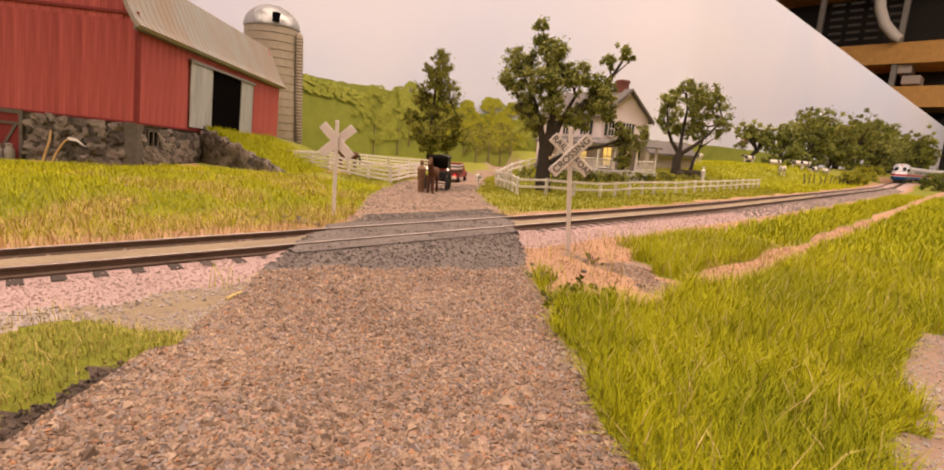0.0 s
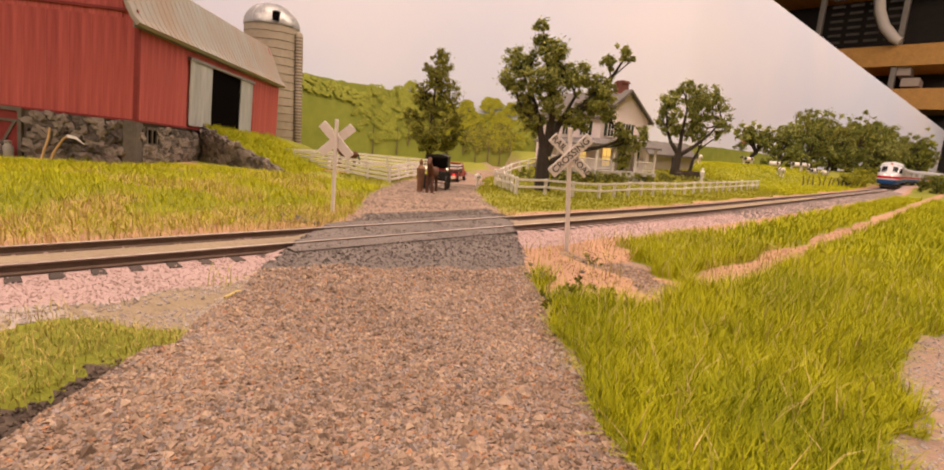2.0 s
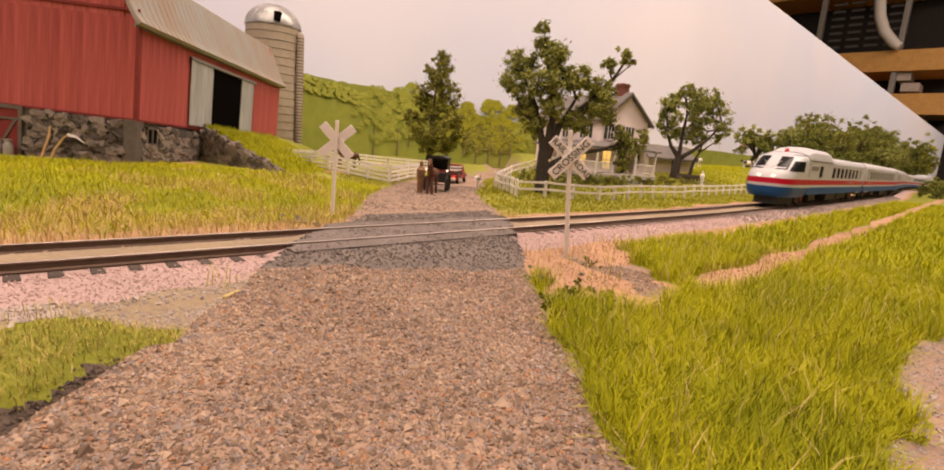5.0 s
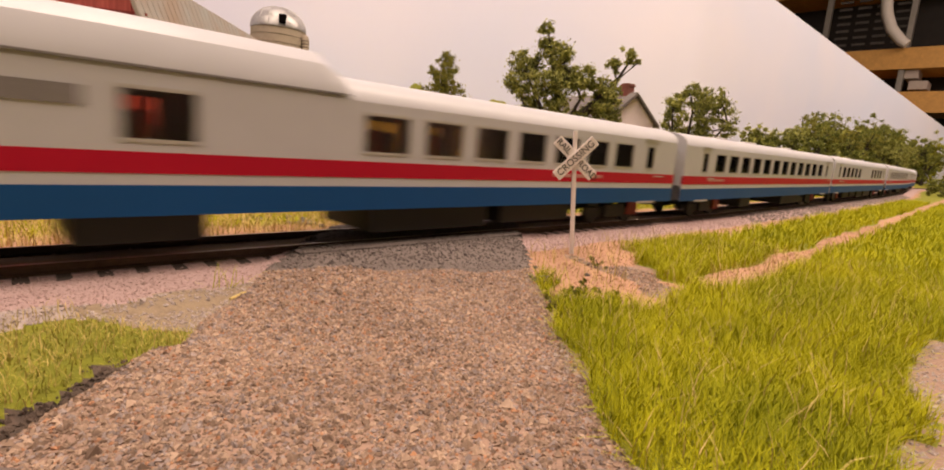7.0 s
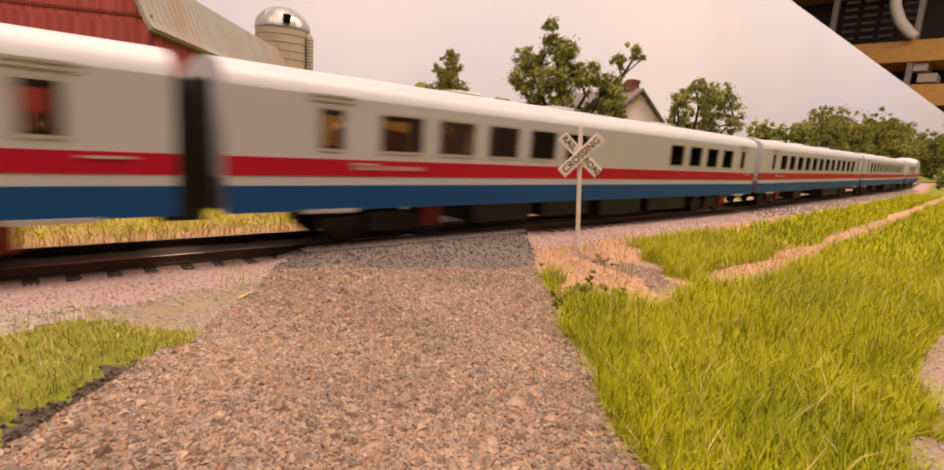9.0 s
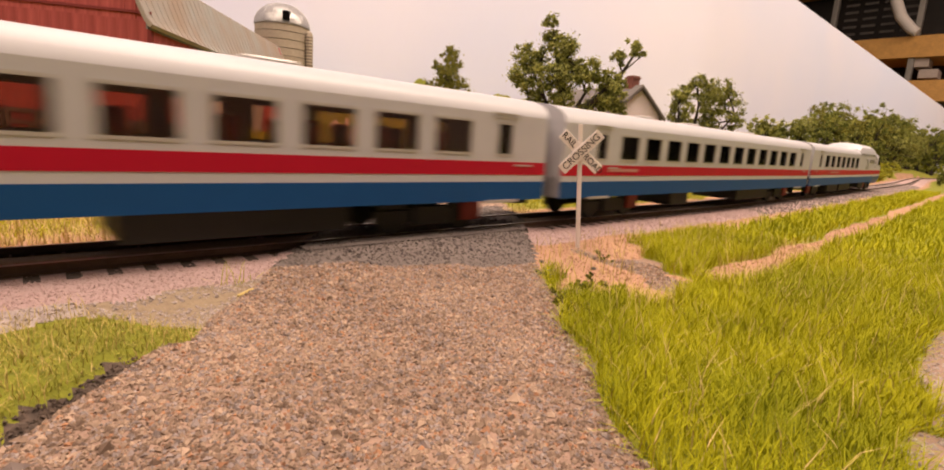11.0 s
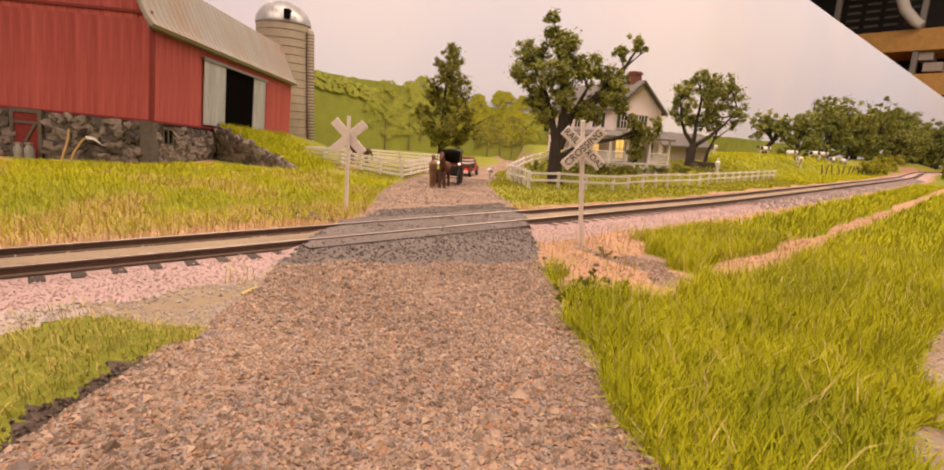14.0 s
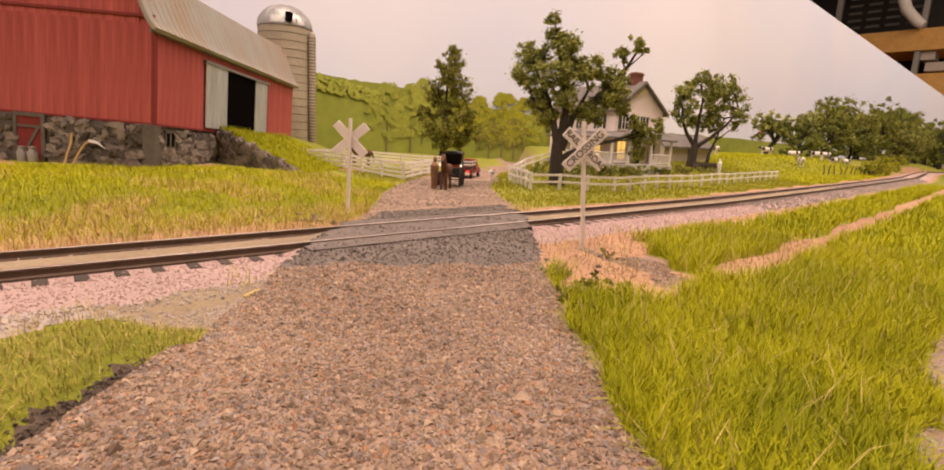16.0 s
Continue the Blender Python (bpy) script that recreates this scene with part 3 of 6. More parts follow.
def car_shell(car, x0, x1, windows, doors, glass="glass"):
    """Side walls with openings from x0 to x1; windows and doors are (x, width)."""
    body = Shape()
    z0, z1 = BAND["sill"], BAND["lintel"]
    holes = sorted([(x - w / 2, x + w / 2) for x, w in windows + doors])
    for y in (-CAR_W, CAR_W):
        side_wall(body, x0, x1, BAND["blue"], BAND["cream"], y)
        side_wall(body, x0, x1, BAND["red"], z0, y)
        side_wall(body, x0, x1, z1, BAND["eave"], y)
        edge = x0
        for a, b in holes:
            side_wall(body, edge, a, z0, z1, y)
            edge = b
        side_wall(body, edge, x1, z0, z1, y)
    shell = part("body", body, M["train_white"], car, "glossy white car body side")
    for name, a, b, m, lab in (("stripe", BAND["cream"], BAND["red"], "train_red", "bright red stripe"), ("skirt", BAND["bottom"], BAND["blue"], "train_blue", "deep blue skirt")):
        for y in (-CAR_W, CAR_W):
            sh = Shape()
            side_wall(sh, x0, x1, a, b, y + math.copysign(0.12, y), 1.0)
            part(name, sh, M[m], car, lab)
    part("roof", Shape().loft([roof_ring(x0), roof_ring(x0 + 1.2), roof_ring((x0 + x1) / 2), roof_ring(x1)]), M["train_white"], car, "rounded white roof", smooth=True)
    part("floor_pan", Shape().box(x0, -16.2, 9.8, x1, 16.2, 17.0), M["under"], car)
    for y in (-CAR_W, CAR_W):
        for x, w in windows:
            window_unit(car, x, w, y, glass)
        for x, w in doors:
            window_unit(car, x, w, y, glass)
            g = Shape().box(x - 5.5, y - .3, z1 + 1.6, x + 5.5, y + .3, z1 + 2.1).box(x - 5.5, y - .3, z1 + 2.7, x + 5.5, y + .3, z1 + 3.2)
            part("door_grip", g, M["trim_grey"], car)
            part("step", Shape().box(x - 7, y - .6, BAND["bottom"] - .6, x + 7, y + .6, BAND["bottom"] + .3), M["trim_grey"], car)
            part("grab_rail", Shape().box(x - 13, y - .35, BAND["red"] - 1.3, x - 5, y + .35, BAND["red"] - .8), M["trim_grey"], car)
    for x, w in windows:
        for y in (-10.5, 10.5):
            part("seat", Shape().box(x - 4, y - 4.6, 17.0, x + 1, y + 4.6, 23.5, c=.8).box(x + 1, y - 4.6, 17.0, x + 3.4, y + 4.6, 30.0, c=.8), M["seat"], car)
    part("ceiling_panel", Shape().box(x0 + 1, -15, 35.2, x1 - 1, 15, 36.0), M["cabin"], car)
    return shell


def underfloor(car, spans):
    for a, b, z in spans:
        part("equipment_box", Shape().box(a, -13.5, z, b, 13.5, 10.2, c=.6), M["under"], car)


def gangway(car, x, way):
    s = Shape().box(min(x, x + way * 3.4), -8, 9.5, max(x, x + way * 3.4), 8, 38, c=.8)
    part("gangway", s, M["under"], car, "black gangway bellows")
    part("end_wall", Shape().box(min(x, x - way * .8), -16.5, 9.8, max(x, x - way * .8), 16.5, 36.8), M["train_white"], car)
    part("coupler", Shape().box(min(x, x + way * 5), -2, 6.2, max(x, x + way * 5), 2, 9.6, c=.5), M["under"], car)


def bar_text(car, x0, x1, z0, z1, mat, label):
    """Lettering too small to read, as plain bars."""
    for y in (-CAR_W - .16, CAR_W + .16):
        part("lettering", Shape().box(x0, y - .08, z0, x1, y + .08, z1), M[mat], car, label)


def coach(kind):
    half = CAR_LEN / 2
    car = thing("passenger_car", 0, 0, 0, 0, "white passenger car with red stripe and blue skirt", "train car", "cars of the passing train")
    if kind == "coach":
        wins = [(-106.6 + 19.1 * i, 13.4) for i in range(12)]
    else:
        wins = [(-106.6 + 19.1 * i, 13.4) for i in (0, 1, 2, 3, 7, 8, 9, 10, 11)]
    car_shell(car, -half, half, wins, [(-127.5, 6.2), (123.5, 6.2)])
    bogie(car, -104), bogie(car, 104)
    underfloor(car, [(-76, -26, 3.2), (38, 56, 3.4)] if kind == "coach" else [(-70, -34, 3.5), (-28, 4, 2.8), (12, 40, 4.0), (46, 74, 3.4)])
    gangway(car, half, 1), gangway(car, -half, -1)
    bar_text(car, 96, 118, 19.4, 20.5, "pale_letters", "pale lettering on the red stripe")
    for x in (-60, 20, 70):
        part("roof_vent", Shape().box(x - 6, -4, 42.6, x + 6, 4, 44.0, c=.5), M["trim_grey"], car)
    part("filler_flap", Shape().box(60, -CAR_W - .35, 14.4, 76, -CAR_W - .1, 15.2).box(60, -CAR_W - .35, 16, 76, -CAR_W - .1, 16.4), M["trim_grey"], car)
    return car


def nose_plan(z, grow=0.0):
    """The cab's outline seen from above at height z: half-width and the tip, then points round the nose."""
    half = 154.0
    o = float(np.interp(z, [7.6, 10, 13, 17, 22, 25, 28.7, 30, 35, 38.6, 41, 42.0, 42.8], [4, 1.5, 0.3, 0, 0.5, 2, 6, 7.5, 15, 21, 26, 31, 39]))
    w = float(np.interp(z, [7.6, 10, 14, 34, 36.5, 38.6, 40.6, 42.0, 42.8], [14.5, 16.0, 16.7, 16.7, 16.4, 15.4, 13.2, 9.5, 3.0]))
    tip, length = half - o + grow, 22.0
    end = tip - length
    pts = [(min(q, end), w + grow) for q in (100.1, 108.0, 116.0, 122.0)]
    for k in range(1, 24):
        a = math.pi / 2 - math.pi * k / 24
        c, s = max(math.cos(a), 0.0), math.sin(a)
        pts.append((tip - length * (1 - c ** 0.75), (w + grow) * math.copysign(abs(s) ** 0.72, s)))
    return pts + [(x, -y) for x, y in pts[3::-1]]


def nose_band(car, name, levels, mat, label, grow=0.0, first=0, last=None):
    """A band of the cab skin between heights; first and last pick a stretch round the nose."""
    rings = []
    for z in levels:
        ring = nose_plan(z, grow)[first:last]
        rings.append([(x, y, z) for x, y in ring])
    whole = first == 0 and last is None
    return part(name, Shape().loft(rings, cap=whole, closed=whole), M[mat], car, label, smooth=True)


def power_car(lead):
    half = 152.0
    car = thing("power_car", 0, 0, 0, 0, "white streamlined power car with sloped cab, red stripe and blue skirt", "train power car", "cars of the passing train")
    cab0 = 100.0
    wins = [(-106.9 + 19.1 * i, 13.6) for i in range(7)] + ([(59.0, 13.0)] if lead else [])
    car_shell(car, -half, cab0, wins, [(-128.3, 6.2)])
    bogie(car, -112), bogie(car, 104)
    underfloor(car, [(-78, -40, 3.4), (-34, 10, 2.8), (50, 74, 3.8)])
    gangway(car, -half, -1)
    # raised roof over the engine
    hump = [(-y, z) for y, z in ((16.95, 37.6), (16.7, 40.0), (15.2, 44.0), (10.8, 47.0), (3.5, 48.3))]
    hump = hump + [(-y, z) for y, z in hump[::-1]]

    def hring(x, k, w=1.0):
        return [(x, y * w, 37.6 + (z - 37.6) * k) for y, z in hump]
    part("engine_roof", Shape().loft([hring(19.5, .5), hring(25, .98), hring(64, 1.0), hring(88, .97), hring(103, .56, .97)]), M["train_white"], car, "raised white engine roof with a dark lower edge", smooth=True)
    part("roof_edge", Shape().box(19, -17.05, 37.3, 101, -16.6, 37.75).box(19, 16.6, 37.3, 101, 17.05, 37.75), M["logo"], car)
    # cab skin in bands, so that the stripe runs round the nose
    nose_band(car, "skirt", [7.6, 8.6, 10, 13, BAND["blue"]], "train_blue", "deep blue nose skirt", .12)
    nose_band(car, "nose_belt", [BAND["blue"], BAND["cream"]], "train_white", "white nose belt")
    nose_band(car, "stripe", [BAND["cream"], 19.8, BAND["red"]], "train_red", "bright red nose stripe", .12)
    nose_band(car, "cab", [BAND["red"], 23, 25, 27, 28.7, 30, 32.5, 35, 37, 38.6, 40, 41.3, 42.1, 42.8], "train_white", "white rounded driving cab")
    n = len(nose_plan(30))
    for a, b in ((2, 10), (n - 10, n - 2)):
        nose_band(car, "cab_window", [27.7, 30.5, 33, 35.6], "cab_glass", "long black cab side window", .16, a, b)
    for a, b in ((10, n // 2 + 0), (n // 2 + 1, n - 10)):
        nose_band(car, "windscreen", [28.6, 31.5, 34, 36.5, 38.8], "cab_glass", "black raked windscreen pane", .16, a, b)
    for y in (-1, 1):
        part("windscreen_wiper", Shape().tube([(147.6, y * 1.5, 29.6), (139.4, y * 6, 35.2)], [.28, .2], 5), M["trim_grey"], car)
        part("cab_rail", Shape().box(96, min(y * 16.8, y * 17.2), 15.3, 124, max(y * 16.8, y * 17.2), 15.9), M["trim_grey"], car)
        part("door_line", Shape().box(101, min(y * 16.6, y * 16.95), 24, 101.4, max(y * 16.6, y * 16.95), 36), M["logo"], car)
        part("headlight", Shape().prism([(y * 5 + 1.3 * math.cos(k * math.tau / 12), 23.6 + .9 * math.sin(k * math.tau / 12)) for k in range(12)], 147, 153.4, "x"), M["headlight" if lead else "tail_lamp"], car, "round end lamp")
    part("roof_line", Shape().tube([(104, -13.6, 40.4), (112, -13.4, 40.4), (118, -12.6, 40.4), (125, -9.9, 40.4)], [.3] * 4, 5).tube([(104, 13.6, 40.4), (112, 13.4, 40.4), (118, 12.6, 40.4), (125, 9.9, 40.4)], [.3] * 4, 5), M["train_blue"], car)
    part("beacon", Shape().lathe([(1.6, 42.6), (1.6, 44.6), (.9, 45.8)], 109, 0, 10), M["beacon"], car, "red roof beacon")
    part("plough", Shape().loft([[(118, 12, 1.4), (118, -12, 1.4), (118, -12, 8.4), (118, 12, 8.4)], [(146, 8, 1.8), (146, -8, 1.8), (146, -8, 8.2), (146, 8, 8.2)]]), M["under"], car, "black pilot under the nose")
    # brand mark as a plain grey shape
    bar_text(car, 71, 95, 29.6, 33.0, "logo", "plain grey brand mark")
    bar_text(car, -92, -62, 19.4, 20.6, "pale_letters", "pale lettering on the red stripe")
    if not lead:
        for y in (-16.85, 16.85):
            lou = part("louvre", Shape().box(52, y - .1, 23.6, 68.5, y + .1, 34.6), M["train_white"], car, "white louvred grille")
            for k in range(9):
                part("slat", Shape().box(52.6, y - .4, 24.4 + k * 1.08, 67.9, y + .4, 24.85 + k * 1.08), M["train_white"], lou)
    return car


LEAD = power_car(True)
CARS = [coach("coach"), coach("cafe")]
CARS += [copy_thing(CARS[0], Matrix()), copy_thing(CARS[0], Matrix())]
REAR = power_car(False)


# ---- barn ----
def box_part(name, dims, mat, parent, label="", c=0.0):
    return part(name, Shape().box(*dims, c=c), M[mat], parent, label)


BARN_X, BARN_Y, BARN_LEN, BARN_W = -214.0, 335.0, 244.0, 200.0


def rubble(parent, u0, u1, z0, z1, place, size, skip=lambda u, z: False):
    """Courses of rough stones on a wall face; place(u, z) gives a matrix looking out of the wall."""
    kinds = []
    for k in range(6):
        r = random.Random(k)
        bm = bmesh.new()
        bmesh.ops.create_icosphere(bm, subdivisions=2, radius=0.5)
        for v in bm.verts:
            q = 1 + .75 * noise.noise(v.co * 2.6 + Vector((k * 7.3, 0, 0))) + .35 * noise.noise(v.co * 7 + Vector((k * 3.1, 0, 0)))
            v.co = Vector((min(max(v.co.x * 1.35, -.5), .5), v.co.y * .62, min(max(v.co.z * 1.3, -.46), .46))) * q
        me = bpy.data.meshes.new("stone")
        bm.to_mesh(me)
        bm.free()
        me.materials.append(M["stone"])
        kinds.append(me)
    z = z0 + size * .3
    while z < z1 - size * .2:
        u = u0 + rng.uniform(0, size)
        while u < u1:
            w = size * rng.uniform(.7, 1.5)
            if not skip(u, z):
                m = place(u, z + rng.uniform(-.15, .15) * size) @ pose(0, 0, 0, 0, rng.uniform(-14, 14), 0) @ Matrix.Diagonal((w * MM * 1.08, size * MM * 1.3, size * MM * rng.uniform(.85, 1.15), 1))
                piece("stone", kinds[int(rng.integers(6))], parent, m)
            u += w * .93
        z += size * .78


def build_barn():
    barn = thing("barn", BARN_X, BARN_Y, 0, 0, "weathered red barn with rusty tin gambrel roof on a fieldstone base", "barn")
    # whole barn tilted a little to fit the camera's view
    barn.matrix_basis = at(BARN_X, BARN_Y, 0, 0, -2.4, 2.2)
    base_h, eave = 32.0, 93.5
    L, W = BARN_LEN, BARN_W
    # stone base
    base = part("foundation", Shape().box(-W, 0, -6, -1.0, L, base_h), M["mortar"], barn, "rough grey fieldstone foundation")
    rubble(base, -W * .66, -9, 0, base_h - 2, lambda u, z: at(u, -.3, z), 5.6, lambda u, z: -92 < u < -68)
    rubble(base, 5, 130, 0, base_h - 2, lambda u, z: at(-.7, u, z, 90), 5.3, lambda u, z: (8 < u < 25 and 14 < z < 30))
    part("corner_pier", Shape().box(-8, -1.2, -4, .6, 7, base_h - .5, c=.8), M["quoin"], barn, "squared dark stone corner pier")
    # siding boards
    wall = part("wall", Shape().box(-W + 1, .5, base_h, -.5, L - .5, eave), M["barn_red"], barn, "faded red vertical board siding")
    board = Shape().box(0, -.35, 0, 7.0, .35, eave - base_h + .2, c=.06).mesh("board", M["barn_red"])
    for k in range(30):
        piece("board", board, wall, at(-7.1 - k * 7.05, .3, base_h))
    for k in range(34):
        y = k * 7.1
        if not 60 < y + 3.5 < 176:
            piece("board", board, wall, at(-.35, y + .2, base_h, 90))
    upper = Shape().box(0, -.35, 0, 7.0, .35, 34, c=.12).mesh("board", M["barn_red"])
    for k in range(28):
        piece("board", upper, wall, at(-17 - k * 7.05, .35, eave))
    part("gable_wall", Shape().prism([(-1, eave), (-14, eave + 35), (-W / 2, eave + 62), (-W + 14, eave + 35), (-W + 1, eave)], .6, 2.5, "y"), M["barn_red"], barn)
    part("gable_wall", Shape().prism([(-1, eave), (-14, eave + 35), (-W / 2, eave + 62), (-W + 14, eave + 35), (-W + 1, eave)], L - 2.5, L - .6, "y"), M["barn_red"], barn)
    box_part("sill_board", (-W - .6, -.9, base_h - 1.4, .6, .2, base_h), "barn_trim", barn, c=.2)
    box_part("sill_board", (.05, .3, base_h - 1.4, .7, L, base_h), "barn_trim", barn, c=.2)
    box_part("band_board", (-W, -1.0, eave + 4, .3, -.1, eave + 5.6), "barn_trim", barn)
    box_part("corner_board", (-1.8, -1.1, base_h, .9, 1.6, eave), "barn_trim", barn, c=.2)
    # hay door frame in the gable
    f = Shape()
    for a in ((-103, 9, -79, 10.4), (-103, 30, -79, 31.4), (-103, 9, -101.6, 31), (-80.4, 9, -79, 31)):
        f.box(a[0], -1.2, eave + a[1], a[2], -.1, eave + a[3])
    part("hay_door", f, M["barn_trim"], barn, "red framed hay door")
    # roof: flared lower slope, steep side, shallow top
    prof = [(5.0, eave - 3.0), (1.0, eave + 1.5), (-3, eave + 9), (-15, eave + 36), (-W / 2, eave + 66)]
    prof_l = [(-W - x, z) for x, z in prof[-2::-1]]
    outer = prof + prof_l
    inner = [(x * .985 - 1.5, z - 2.0) for x, z in outer]
    part("roof", Shape().loft([[(x, y, z) for x, z in outer + inner[::-1]] for y in (-7, L + 5)]), M["tin"], barn, "rust-streaked grey tin gambrel roof")
    roof = barn.children[-1]
    for k in range(37):
        y = -6.5 + k * 7.0
        seam = Shape()
        for (xa, za), (xb, zb) in zip(prof[:-1], prof[1:]):
            seam.add([(xa, y - .25, za + .05), (xa + .35, y, za + .3), (xa, y + .25, za + .05), (xb, y - .25, zb + .05), (xb + .35, y, zb + .3), (xb, y + .25, zb + .05)], [(0, 1, 4, 3), (1, 2, 5, 4)])
        if k < 44:
            part("seam", seam, M["tin"], roof)
    # dark strip under the overhang, with the eave's shadow put into its colour
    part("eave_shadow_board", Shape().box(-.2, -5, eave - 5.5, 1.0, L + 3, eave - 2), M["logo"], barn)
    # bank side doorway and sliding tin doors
    # no opening is cut: a black slab paints the shade inside the barn
    part("doorway", Shape().box(-.6, 91, 33.5, .45, 147, 81), M["black"], barn, "black slab painted as the shade inside the barn doorway")
    part("door_track", Shape().box(.2, 58, 81.2, 2.6, 174, 83.2), M["logo"], barn, "black sliding door rail")
    for y0, y1 in ((60, 92), (146, 171)):
        sh = part("sliding_door", Shape().box(.7, y0, 33.5, 1.5, y1, 81.3), M["galvan"], barn, "corrugated galvanised sliding door")
        k = y0 + 1
        while k < y1 - .6:
            part("corrugation", Shape().box(1.4, k, 33.6, 2.0, k + .9, 81.2, c=.25), M["galvan"], sh)
            k += 2.5
    # cellar window in the stone
    w = part("cellar_window", Shape().box(-.9, 11, 16, .6, 23, 17.4).box(-.9, 11, 26.6, .6, 23, 28).box(-.9, 11, 16, .6, 12.2, 28).box(-.9, 21.8, 16, .6, 23, 28).box(-.9, 16.4, 16, .6, 17.6, 28), M["quoin"], barn, "small two-light cellar window")
    # opaque black block, painted for the unlit cellar behind the bars
    part("pane", Shape().box(-1.4, 12, 17, -.4, 22, 27), M["black"], w)
    # cellar door in the front
    d = part("cellar_door", Shape().box(-89, -1.4, -1, -73, -.6, 29), M["barn_trim"], barn, "red plank cellar door with diagonal brace")
    part("frame", Shape().box(-91.4, -2, -1, -89, 0, 31.4).box(-73, -2, -1, -70.6, 0, 31.4).box(-89, -2, 29, -73, 0, 31.4), M["quoin"], d)
    part("brace", Shape().box(-89, -2, 22, -73, -1.2, 23.6).loft([[(-88, -2, 0), (-86, -2, 0), (-86, -1.2, 0), (-88, -1.2, 0)], [(-76, -2, 22), (-74, -2, 22), (-74, -1.2, 22), (-76, -1.2, 22)]]), M["quoin"], d)
    return barn


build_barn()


def build_ramp():
    """Earth ramp up to the barn's bank doors, with a dry-stone cheek."""
    ramp = thing("barn_ramp", BARN_X, BARN_Y, 0, 0, "grassy earth ramp with dark stone retaining wall", "ramp")
    outline = [(-2, 88, 33), (14, 76, 26), (40, 59, 17), (70, 39, 8), (106, 16, -1.5), (120, 90, -1), (95, 180, 2), (40, 225, 18), (-2, 235, 27)]
    base = [(x, y, -6) for x, y, z in outline]
    part("earth", Shape().loft([base, outline]), M["turf"], ramp, "grass-topped earth bank")
    wall = part("retaining_wall", Shape().loft([[(-2, 84, -5), (106, 12, -5), (106, 17, -5), (-2, 89, -5)], [(-2, 84, 32), (106, 12, -1), (106, 17, -1), (-2, 89, 32)]]), M["mortar"], ramp, "rough dark dry-stone cheek wall")
    ang = math.degrees(math.atan2(12 - 84, 108))
    rubble(wall, 2, 128, -1, 33, lambda u, z: at(u * .832 - 2, 84 - u * .555, z, ang), 5.4, lambda u, z: z > 31.5 - u * .255)
    return ramp


build_ramp()


# ---- silo ----
def build_silo():
    silo = thing("silo", -260, 690, 0, 0, "tall tan stave silo with hoops and metal dome", "silo")
    part("stave_wall", Shape().lathe([(33, -8), (33, 160)], sides=40), M["silo"], silo, "tan concrete stave wall", smooth=True)
    for k in range(16):
        z = 4 + k * 9.8
        part("hoop", Shape().lathe([(33.05, z - .35), (33.5, z), (33.05, z + .35)], sides=40), M["hoop"], silo)
    dome = part("dome", Shape().lathe([(34, 159.5), (34, 161.5)] + [(33.4 * math.cos(a), 161.5 + 26 * math.sin(a)) for a in np.linspace(0, 1.45, 9)], sides=32), M["dome"], silo, "dull silver metal dome", smooth=True)
    for k in range(16):
        a0 = k * math.tau / 16
        part("rib", Shape().tube([(33.5 * math.cos(a) * math.cos(a0), 33.5 * math.cos(a) * math.sin(a0), 161.5 + 26.2 * math.sin(a)) for a in np.linspace(0, 1.4, 7)], [.4] * 7, 4), M["dome"], dome)
    # solid black block, coloured as the dark inside of the dome
    part("hatch", Shape().box(12, -31.5, 163, 19, -20, 174), M["black"], dome, "black block painted as the shade inside the open hatch")
    part("filler_chute", Shape().lathe([(4.6, -8), (4.6, 150), (3.6, 154), (1, 156)], 36.5, -6, 16), M["silo"], silo, "ribbed filler chute", smooth=True)
    for k in range(40):
        part("chute_ring", Shape().lathe([(4.6, -1 + k * 3.8), (5.0, k * 3.8), (4.6, 1 + k * 3.8)], 36.5, -6, 14), M["hoop"], silo)
    return silo


build_silo()


# ---- crossing signs ----
def text_shape(words, size, mat, parent, m):
    cu = bpy.data.curves.new("lettering", "FONT")
    cu.body, cu.size, cu.align_x, cu.align_y, cu.extrude = words, size * MM, "CENTER", "CENTER", 0.05 * MM
    tmp = new("lettering", cu)
    me = bpy.data.meshes.new_from_object(tmp.evaluated_get(bpy.context.evaluated_depsgraph_get()))
    bpy.data.objects.remove(tmp)
    me.materials.clear()
    me.materials.append(M["ink"])
    ob = new("lettering", me)
    ob.parent, ob.matrix_basis = parent, m
    return ob


def crossing_sign(x, y, front, lean, turn, sunk, top, cross):
    z = land(x, y) - sunk
    sign = thing("crossing_sign", x, y, z - .5, turn, "white crossbuck railroad crossing sign on a slim post" if front else "back of a white crossbuck sign on a slim post", "road sign", "crossing signs")
    sign.matrix_basis = sign.matrix_basis @ pose(0, 0, 0, 0, lean, 0)
    post = part("post", Shape().box(-.62, -.62, -2, .62, .62, top, c=.15), M["sign_white"], sign, "slim white square post")
    side = -1 if front else 1
    for a, words in ((42, "CROSSING"), (-45, "RAIL ROAD")):
        y0 = side * (1.32 if a > 0 else .86)
        blade = part("blade", Shape().box(-8.4, -.22, -1.75, 8.4, .22, 1.75, c=.12), M["sign_white"], sign, "white sign blade" + (" with black lettering" if front else ""))
        blade.matrix_basis = at(0, y0, cross, 0, 0, -a)
        if front:
            if a > 0:
                text_shape(words, 3.1, M["ink"], blade, at(0, -.28, 0, 0, 90))
            else:
                text_shape("RAIL", 2.8, M["ink"], blade, at(-5.3, -.28, 0, 0, 90))
                text_shape("ROAD", 2.8, M["ink"], blade, at(5.5, -.28, 0, 0, 90))
    return sign


crossing_sign(35.2, 166, True, -4.5, 4, 0.6, 41.0, 32.4)
